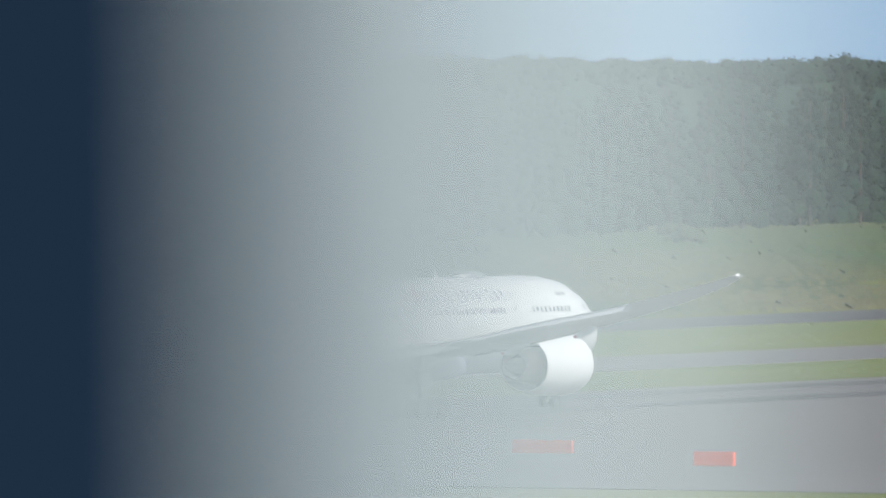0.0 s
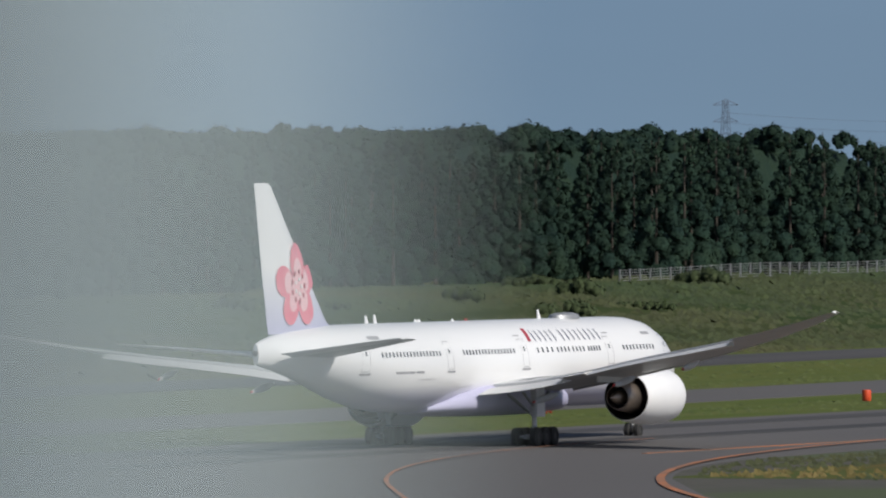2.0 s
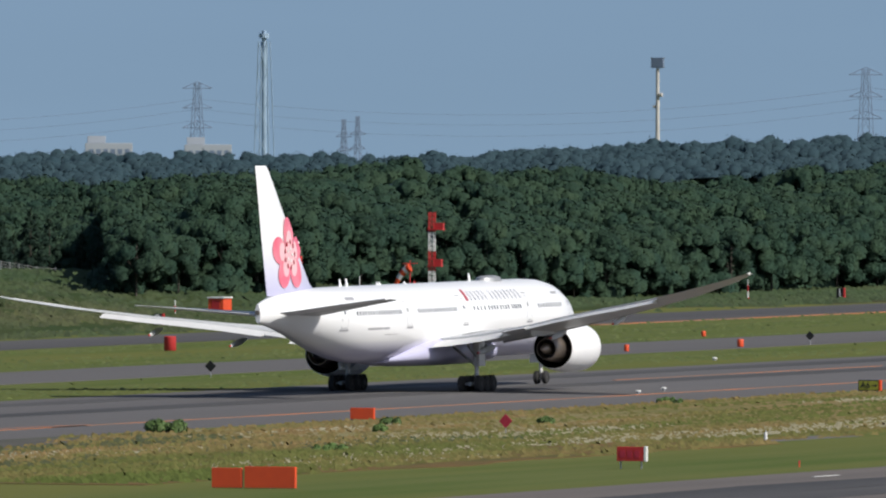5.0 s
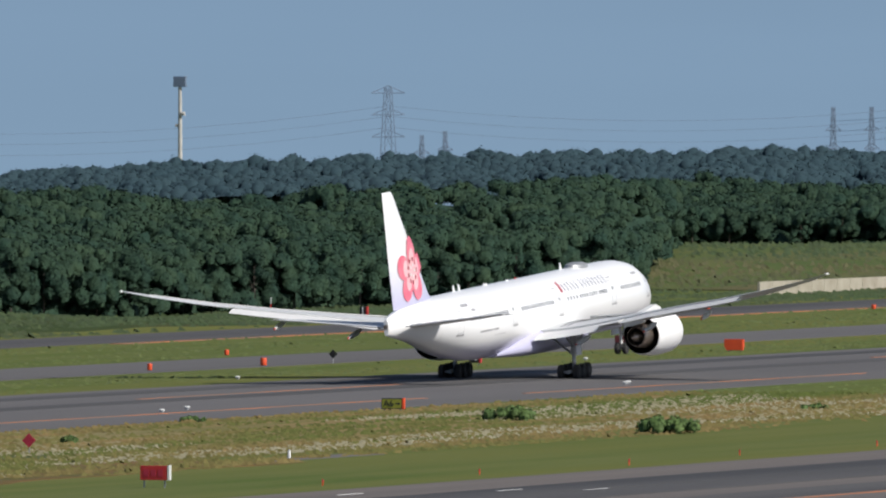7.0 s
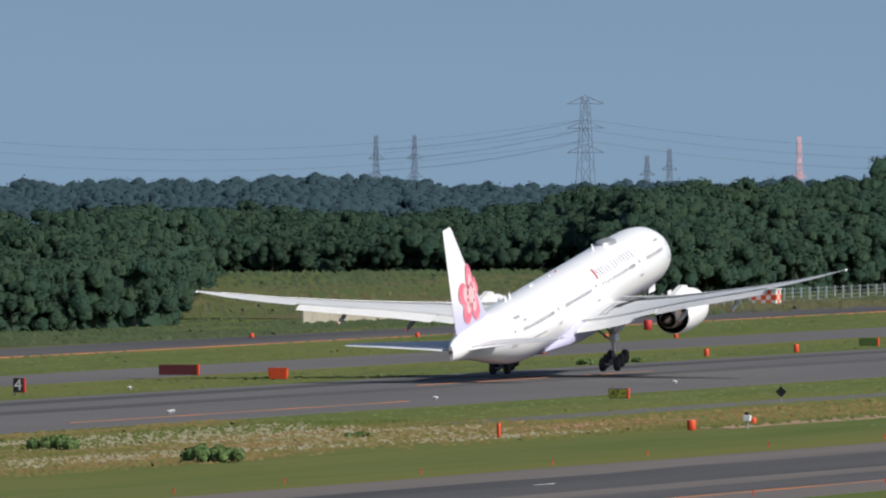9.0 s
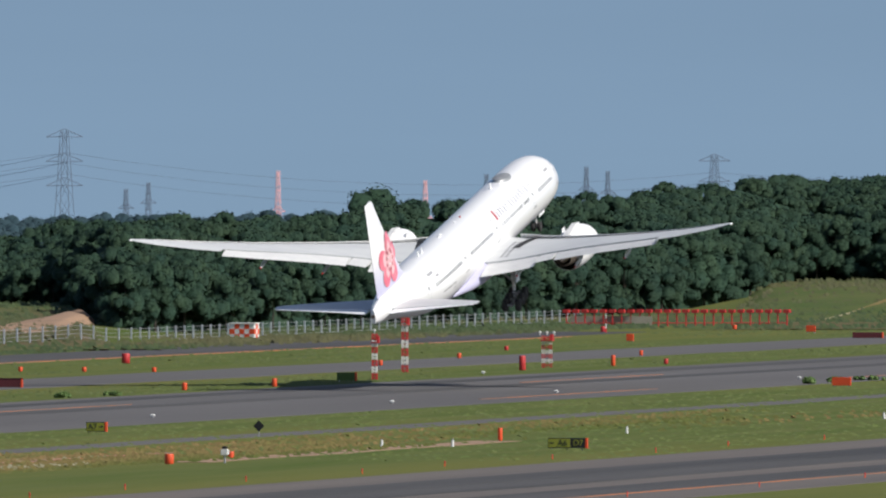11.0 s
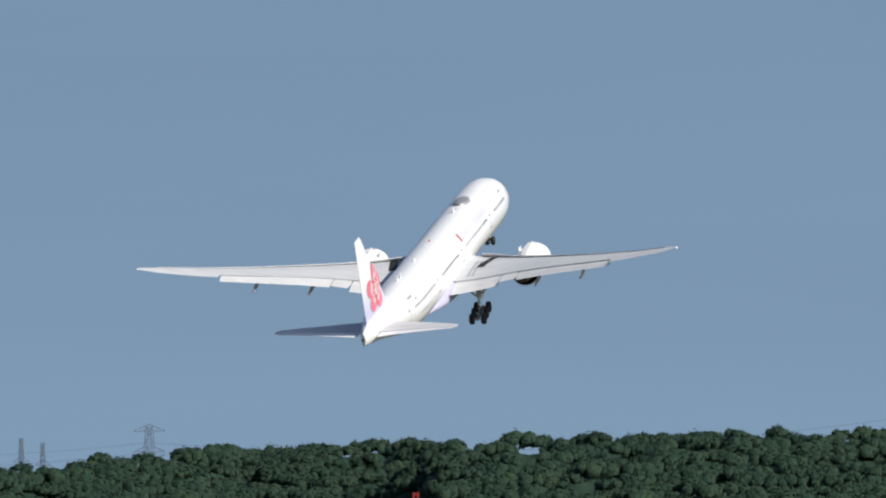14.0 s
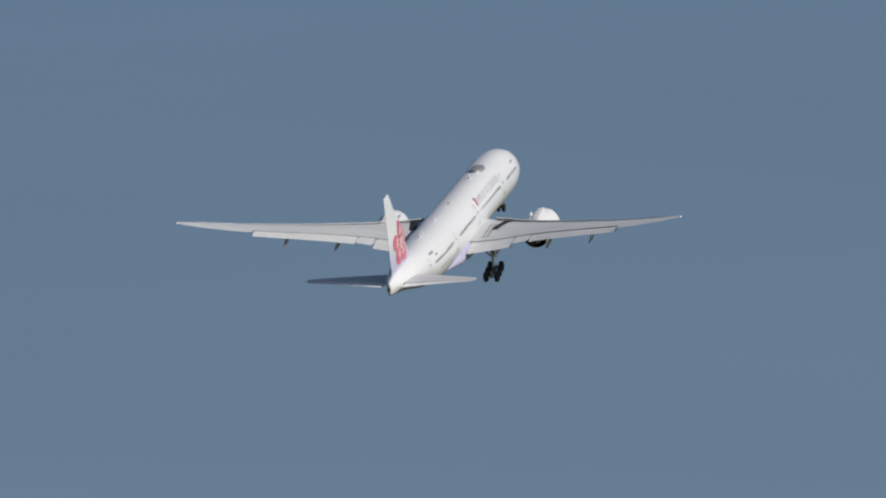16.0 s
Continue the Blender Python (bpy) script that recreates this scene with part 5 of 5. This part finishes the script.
def shelter(name, x, y, w, h, m1, m2, label, checks=True, depth=2.4, roof="cream"):
    """An equipment cabin, chequered or plain, with roof and door."""
    t = thing(name, label, "equipment shelter", "", (x, y, rise(x, y)))
    part("cabin", boxes((-w / 2, w / 2, -depth / 2, depth / 2, -0.1, h), bevel=0.04), m1, t)
    if checks:
        k = max(4, round(w / 0.7))
        rows = max(3, round(h / 0.7))
        for face in (0, 1):
            span = w if face == 0 else depth
            kk = k if face == 0 else max(3, round(depth / 0.7))
            for i in range(kk):
                for j in range(rows):
                    if (i + j) % 2:
                        u0, u1, z0, z1 = -span / 2 + span * i / kk, -span / 2 + span * (i + 1) / kk, h * j / rows, h * (j + 1) / rows
                        d = (u0, u1, -depth / 2 - 0.02, -depth / 2 + 0.01, z0, z1) if face == 0 else (w / 2 - 0.01, w / 2 + 0.02, u0, u1, z0, z1)
                        part("check", boxes(d), m2, t)
    else:
        part("door", boxes((-0.4, 0.4, -depth / 2 - 0.03, -depth / 2 + 0.01, 0, min(2.0, h - 0.2))), m2, t)
    part("roof", boxes((-w / 2 - 0.12, w / 2 + 0.12, -depth / 2 - 0.12, depth / 2 + 0.12, h, h + 0.14), bevel=0.03), roof, t)
    return t


shelter("checkered_shelter", -626, 2221, 3.2, 1.9, "cream", "signal", "red and white chequered equipment cabin")
shelter("checkered_shelter", -546.5, 2256, 2.9, 2.3, "red", "cream", "red and white chequered equipment cabin")
shelter("checkered_shelter", -541.8, 2257, 2.0, 2.2, "cream", "red", "white and red chequered equipment cabin", roof="cream")
shelter("equipment_cabin", -554, 2396, 4.5, 2.1, "signal", "red", "orange equipment cabin with a flat roof", False, roof="signal")
shelter("equipment_cabin", -621.0, 1711, 4.9, 2.1, "signal", "red", "orange equipment cabin beside a mast", False, roof="cream")
shelter("equipment_cabin", -631, 1700, 1.6, 1.5, "signal", "red", "small orange equipment cabin", False, roof="cream")
t = thing("storage_tank", "white upright tank between the cabins", "tank", "", (-543.9, 2254.5, 0))
part("shell", loft([[(0.75 * k * math.cos(a), 0.75 * k * math.sin(a), z) for a in (2 * math.pi * i / 16 for i in range(16))] for z, k in ((-0.1, 1), (1.5, 1), (1.85, 0.7), (1.95, 0.1))]), "cream", t, "", True)
part("ladder", tubes(((0.3, -0.8, 0), (0.3, -0.8, 1.7), 0.03), ((0.6, -0.8, 0), (0.6, -0.8, 1.7), 0.03), ((0.3, -0.8, 0.8), (0.6, -0.8, 0.8), 0.03)), "galv", t)

# aerial row at the runway's end
t = thing("antenna_array", "long row of red aerial posts with box heads", "antenna", "", (-606.4, 2363.4, 0.1))
for i in range(25):
    k = i / 24 - 0.5
    x, y = 28.4 * k, 7.3 * k
    part("aerial_post", tubes(((x, y, -0.15), (x, y, 1.75), 0.10), seg=6), "red", t)
    part("aerial_head", boxes((x - 0.42, x + 0.42, y - 0.5, y + 0.5, 1.7, 2.15), bevel=0.04), "red", t)
part("ground_rail", tubes(((-14.2, -3.65, 0.35), (14.2, 3.65, 0.35), 0.07), seg=6), "red", t)
part("back_screen", boxes((-14.2, -3.0, -1.6, -1.5, 0.05, 1.25)), "sand", t, "pale screen behind the posts")


def fence(name, pts, spacing, h, label, material="concrete", r=0.07, wires=4):
    """Posts with wires between, along a line of (x, y)."""
    t = thing(name, label, "fence", "", (0, 0, 0))
    me = None
    for (x0, y0), (x1, y1) in zip(pts, pts[1:]):
        n = max(1, round(math.hypot(x1 - x0, y1 - y0) / spacing))
        rods = []
        for i in range(n):
            x, y = x0 + (x1 - x0) * i / n, y0 + (y1 - y0) * i / n
            if me is None:
                ob = part("post", boxes((-r, r, -r, r, -0.3, h)), material, t)
                me = ob.data
            else:
                ob = new("post", me)
                ob.parent = t
            ob.location = (x, y, rise(x, y))
            xb, yb = x0 + (x1 - x0) * (i + 1) / n, y0 + (y1 - y0) * (i + 1) / n
            for k in range(wires):
                z = h * (k + 0.6) / wires
                rods.append(((x, y, rise(x, y) + z), (xb, yb, rise(xb, yb) + z), 0.025))
        part("wire", tubes(*rods, seg=3), "galv", t, "thin steel wires")


fence("bank_fence", [(-681, 1645), (-681, 1780), (-672, 1800)], 2.6, 1.5, "long grey boundary fence along the bank", "galv", 0.06, 6)
fence("field_fence", [(-636, 2115), (-629, 2180), (-629, 2400)], 4.0, 1.9, "white-posted boundary fence before the woods", "wall", 0.09, 4)
t = thing("low_wall", "low pale concrete wall at the field's edge", "wall", "", (-637, 2085, 0))
for i in range(10):
    part("wall_panel", boxes((-0.15, 0.15, -26 + 5.2 * i, -26 + 5.2 * i + 5.15, -0.2, 1.55), bevel=0.02), "sand", t)
# rough meadow in the clearings before the woods
def clearing(az0, az1, d0, d1, seed):
    v, f = [], []
    for j in range(25):
        for i in range(25):
            a = az0 + (az1 - az0) * i / 24 + 0.03 * noise.noise(Vector((i * 0.4, j * 0.4, seed)))
            x, y = polar(a, d0 + (d1 - d0) * j / 24)
            v.append((x, y, rise(x, y) + 0.10 + 0.22 * noise.noise(Vector((x * 0.06, y * 0.03, seed)))))
    f = [(j * 25 + i, j * 25 + i + 1, j * 25 + i + 26, j * 25 + i + 25) for j in range(24) for i in range(24)]
    tagged(pydata("meadow", v, f, "meadow", None, "rough meadow with bare and overgrown patches", True), category="meadow", kind="structure")


clearing(-17.75, -16.0, 2195, 2440, 3)
clearing(-14.35, -13.25, 2400, 2745, 4)
# bare slope behind the fence
v, f = [], []
for j in range(7):
    for i in range(13):
        az, d = -16.64 + 0.05 * j + (0.30 - 0.02 * j) * i / 12, 2275 + 65 * j / 6 + 4 * math.sin(i * 1.3)
        x, y = polar(az, d)
        v.append((x, y, rise(x, y) + 0.12 + 0.9 * smooth(j / 6) * smooth(1.15 - abs(i - 7) / 6)))
for j in range(6):
    for i in range(12):
        a = j * 13 + i
        f.append((a, a + 1, a + 14, a + 13))
tagged(pydata("earth_slope", v, f, "soil", None, "slope of bare reddish earth", True), category="earth", kind="structure")


def bush(x, y, w, h, seed, m="shrub"):
    rnd = random.Random(seed)
    t = thing("bush", "low spreading green bush in the grass", "bush", "bushes", (x, y, rise(x, y)))
    clumps = []
    for _ in range(14):
        k = rnd.uniform(-0.5, 0.5)
        clumps.append((Vector((k * w * 0.8, rnd.uniform(-0.4, 0.4), h * (0.25 + 0.4 * rnd.random() * (1 - 1.4 * abs(k))))), h * rnd.uniform(0.26, 0.38)))
    v, f, nr = crown_data(rnd, clumps, 120, 0.10)
    pydata("foliage", v, f, m, t, normals=nr)
    part("stem", tubes(((0, 0, -0.2), (0.1, 0, h * 0.5), 0.08, 0.03), ((0, 0, 0), (w * 0.25, 0, h * 0.4), 0.05, 0.02), ((0, 0, 0), (-w * 0.25, 0, h * 0.4), 0.05, 0.02), seg=5), "bark", t)


for i, (x, y, w, h) in enumerate(((-461, 1231, 3.4, 1.3), (-439, 1355, 5.6, 1.35), (-413, 1312, 5.4, 1.7), (-455, 1262, 1.6, 0.7), (-446, 1270, 1.3, 0.6), (-448, 1240, 1.2, 0.6), (-462, 1345, 2.2, 0.5), (-465, 1880, 3.0, 0.7), (-465, 1868, 1.2, 0.9), (-465, 1895, 4.5, 0.6), (-514, 1775, 2.4, 0.5), (-515, 1760, 1.6, 0.7), (-430, 1405, 2.4, 0.5), (-443, 1122, 2.0, 0.6), (-430, 1180, 2.4, 0.7))):
    bush(x, y, w, h, 200 + i)
scrub = random.Random(77)
for i in range(22):
    bush(scrub.uniform(-684, -640), 1340 + 17 * i + scrub.uniform(-6, 6), scrub.uniform(3.5, 7), scrub.uniform(1.0, 2.0), 240 + i, "rough_growth")


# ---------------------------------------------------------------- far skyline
def pylon(az, top, foot, d, arms=3, w=None, material="haze_steel", cat="pylon", label="steel lattice power pylon on the skyline, haze put into its colour"):
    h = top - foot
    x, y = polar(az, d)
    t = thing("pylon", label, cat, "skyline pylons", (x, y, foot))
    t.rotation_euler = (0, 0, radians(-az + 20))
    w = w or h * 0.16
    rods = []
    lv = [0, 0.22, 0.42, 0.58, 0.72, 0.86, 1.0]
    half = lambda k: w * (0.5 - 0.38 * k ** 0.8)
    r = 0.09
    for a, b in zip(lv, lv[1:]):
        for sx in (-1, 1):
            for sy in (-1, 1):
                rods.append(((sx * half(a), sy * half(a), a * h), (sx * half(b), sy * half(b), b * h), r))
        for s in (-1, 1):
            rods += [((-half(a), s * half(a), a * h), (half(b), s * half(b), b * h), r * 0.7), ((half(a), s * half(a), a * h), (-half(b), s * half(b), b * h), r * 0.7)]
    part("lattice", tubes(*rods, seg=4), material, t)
    for i in range(arms):
        z = h * (0.66 + 0.15 * i)
        part("crossarm", tubes(((-w * 0.75, 0, z), (w * 0.75, 0, z), r * 1.1), ((-w * 0.75, 0, z), (0, 0, z + h * 0.05), r), ((w * 0.75, 0, z), (0, 0, z + h * 0.05), r), seg=4), material, t)
    return x, y, foot + h * 0.8


D1 = 4300
tops = {}
for key, az, top in (("E", -22.156, 12.3), ("1", -20.434, 16.8), ("2", -18.346, 20.3), ("C", -16.302, 24.1), ("D", -14.272, 18.2), ("Y", -11.864, 23.7)):
    tops[key] = pylon(az, top, -14, D1)
for az, top in ((-19.976, 8.1), (-19.933, 8.8), (-18.241, 8.8), (-18.168, 9.7), (-16.956, 15.3), (-16.836, 15.3), (-16.11, 10.1), (-16.04, 11.6), (-14.984, 13.6), (-14.672, 15.4), (-14.605, 14.3), (-21.62, 3.2), (-21.53, 3.2)):
    tops[str(az)] = pylon(az, top, -14, D1 + 60, 2, 2.6)
for az, top in ((-15.635, 14.5), (-15.175, 12.2)):
    pylon(az, top, -14, D1 + 30, 1, 2.4, "rose", "mast", "faded red and white lattice mast on the skyline")


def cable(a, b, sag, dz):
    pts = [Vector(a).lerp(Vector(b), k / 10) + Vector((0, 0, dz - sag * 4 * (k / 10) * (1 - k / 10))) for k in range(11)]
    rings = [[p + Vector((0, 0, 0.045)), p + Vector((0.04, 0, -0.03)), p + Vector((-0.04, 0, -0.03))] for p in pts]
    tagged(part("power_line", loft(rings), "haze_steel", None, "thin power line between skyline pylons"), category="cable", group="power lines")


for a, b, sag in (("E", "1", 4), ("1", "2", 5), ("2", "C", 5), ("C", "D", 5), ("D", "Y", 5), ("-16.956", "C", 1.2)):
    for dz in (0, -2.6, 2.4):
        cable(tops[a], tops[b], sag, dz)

for az, top, w in ((-20.225, 29.1, 2.3), (-21.297, 21.0, 2.0)):
    x, y = polar(az, D1 - 100)
    t = thing("chimney_tower", "pale blue steel chimney tower on the skyline", "tower", "pale towers", (x, y, -14))
    h = top + 14
    part("flue", tubes(((0, 0, 0), (0, 0, h), w * 0.26, w * 0.22), seg=12), "tower_blue", t)
    rods = []
    for sx in (-1, 1):
        for sy in (-1, 1):
            rods.append(((sx * w * 0.95, sy * w * 0.95, 0), (sx * w * 0.45, sy * w * 0.45, h * 0.94), 0.14))
    for k in range(6):
        z0, z1 = h * k / 6.4, h * (k + 1) / 6.4
        q = lambda z: w * (0.95 - 0.5 * z / (h * 0.94))
        rods += [((-q(z0), -q(z0), z0), (q(z1), -q(z1), z1), 0.09), ((q(z0), -q(z0), z0), (-q(z1), -q(z1), z1), 0.09)]
    part("frame", tubes(*rods, seg=4), "tower_blue", t, "pale blue lattice frame")
    part("crown_ring", tubes(((0, 0, h * 0.96), (0, 0, h * 0.985), w * 0.5), seg=12), "tower_blue", t)
# telephone mast
x, y = polar(-18.996, 3900)
t = thing("phone_mast", "pale tapered mast with square aerial heads", "mast", "", (x, y, -12))
part("tube", tubes(((0, 0, 0), (0, 0, 34.3), 0.62, 0.36), seg=12), "concrete", t, "", True)
part("head", boxes((-1.35, 1.35, -0.5, 0.5, 33.2, 35.4), bevel=0.1), "haze_steel", t, "square aerial panels")
part("head_frame", tubes(((-1.6, 0, 33.4), (1.6, 0, 33.4), 0.1), ((-1.6, 0, 35.3), (1.6, 0, 35.3), 0.1), seg=5), "galv", t)
part("lower_dish", tubes(((0.5, -0.2, 27.5), (1.1, -0.2, 27.5), 0.45), ((-0.5, 0, 25.0), (-1.0, 0, 25.0), 0.35), seg=10), "concrete", t, "small round dishes")
# white buildings on the ridge
for az, w, z in ((-20.40, 10.5, 4.0), (-20.71, 10.5, 4.3)):
    x, y = polar(az, D1 - 200)
    t = thing("far_building", "white flat-roofed building on the wooded skyline", "building", "skyline buildings", (x, y, -14))
    t.rotation_euler = (0, 0, radians(20))
    part("block", boxes((-w / 2, w / 2, -6, 6, 0, z + 13.6), bevel=0.1), "wall", t)
    part("roof_house", boxes((-w / 2 + 0.5, -w / 2 + 4.5, -3, 3, z + 13.6, z + 15.2), bevel=0.1), "wall", t)
    for i in range(6):
        part("window", boxes((-w / 2 + 0.9 + 1.6 * i, -w / 2 + 1.9 + 1.6 * i, -6.05, -5.95, z + 11.2, z + 12.3)), "haze_steel", t)

# pale track up the meadow slope
pts = [polar(-14.02 + 0.52 * i / 14, 2480 + 200 * (i / 14) ** 1.2) for i in range(15)]
v, f = [], []
for i, (x, y) in enumerate(pts):
    for o in (-1.1, 1.1):
        v.append((x + o * 0.3, y + o, rise(x, y) + 0.12))
f = [(2 * i, 2 * i + 1, 2 * i + 3, 2 * i + 2) for i in range(14)]
tagged(pydata("dirt_track", v, f, "verge", None, "pale dirt track up the grassy slope", True), category="path", kind="structure")


# ---------------------------------------------------------------- the deck from which the view is taken
def deck():
    tagged(part("terminal_block", boxes((-30, 60, -50, 2.6, -0.05, 27.0)), "concrete", None, "plain concrete terminal block under the deck"), category="building", kind="structure")
    # post beside the lens: dark colour for its shaded side, pale for its sunlit edge
    c = Vector((math.sin(radians(-25.2)), math.cos(radians(-25.2)), 0))
    r = Vector((c.y, -c.x, 0))
    post = thing("deck_post", "steel deck post, shaded side painted dark, sunlit edge painted pale", "post", at=(0, 0, 27.0))
    def slat(name, a, b, m, label, depth0, depth1):
        bm = bmesh.new()
        quad = [c * depth0 + r * a, c * depth1 + r * b, c * (depth1 + 0.06) + r * b, c * (depth0 + 0.06) + r * a]
        lo = [bm.verts.new((p.x, p.y, 0)) for p in quad]
        hi = [bm.verts.new((p.x, p.y, 3.2)) for p in quad]
        for i in range(4):
            bm.faces.new((lo[i], lo[(i + 1) % 4], hi[(i + 1) % 4], hi[i]))
        bm.faces.new(hi)
        bm.faces.new(lo[::-1])
        bmesh.ops.recalc_face_normals(bm, faces=bm.faces)
        part(name, bm, m, post, label)
    px = 2.5 / 32484
    slat("steel_core", -2600 * px, -90 * px, "post", "dark blue-grey steel, coloured as the post's shaded side", 2.53, 2.5)
    slat("aluminium_edge", -90 * px, 400 * px, "post_lit", "pale edge, coloured as the post's sunlit side", 2.5, 2.55)


deck()


# ---------------------------------------------------------------- motion of the things
def motions():
    walk(plane, [(t, pose(x, y, z, p, b, 0)) for t, x, y, z, p, b in RUN])
    # both wings hang on the ground and bend up as they take the load
    flex = ((0, -1.5), (5.5, -1.4), (7, -0.8), (8, -0.2), (9, 0.4), (10.3, 0.85), (13.5, 0.8), (14.5, 0.5), (15.5, 0.12), (16, 0.15))
    for w, side in ((near_wing, 1), (far_wing, -1)):
        rows = []
        for t, a in flex:
            k = math.sin(radians(a))
            rows.append((t, pose(3.75 * k * side, 0, -2.2 * k, 0, -side * a, 0)))
        walk(w, rows)
    for bogie, side in zip(bogies, (1, -1)):
        rows = []
        for t, x, y, z, p, b in RUN:
            lean = side * 5.49 * math.sin(radians(b)) * max(0.0, 1 - z / 0.6)
            drop = min(0.62, z)
            tilt = 12.0 * min(1.0, max(0.0, (z - 0.4) / 3.0))
            rows.append((t, pose(side * 5.49, 0, 0.665 - drop + lean, tilt, 0, 0)))
        walk(bogie, rows)


motions()
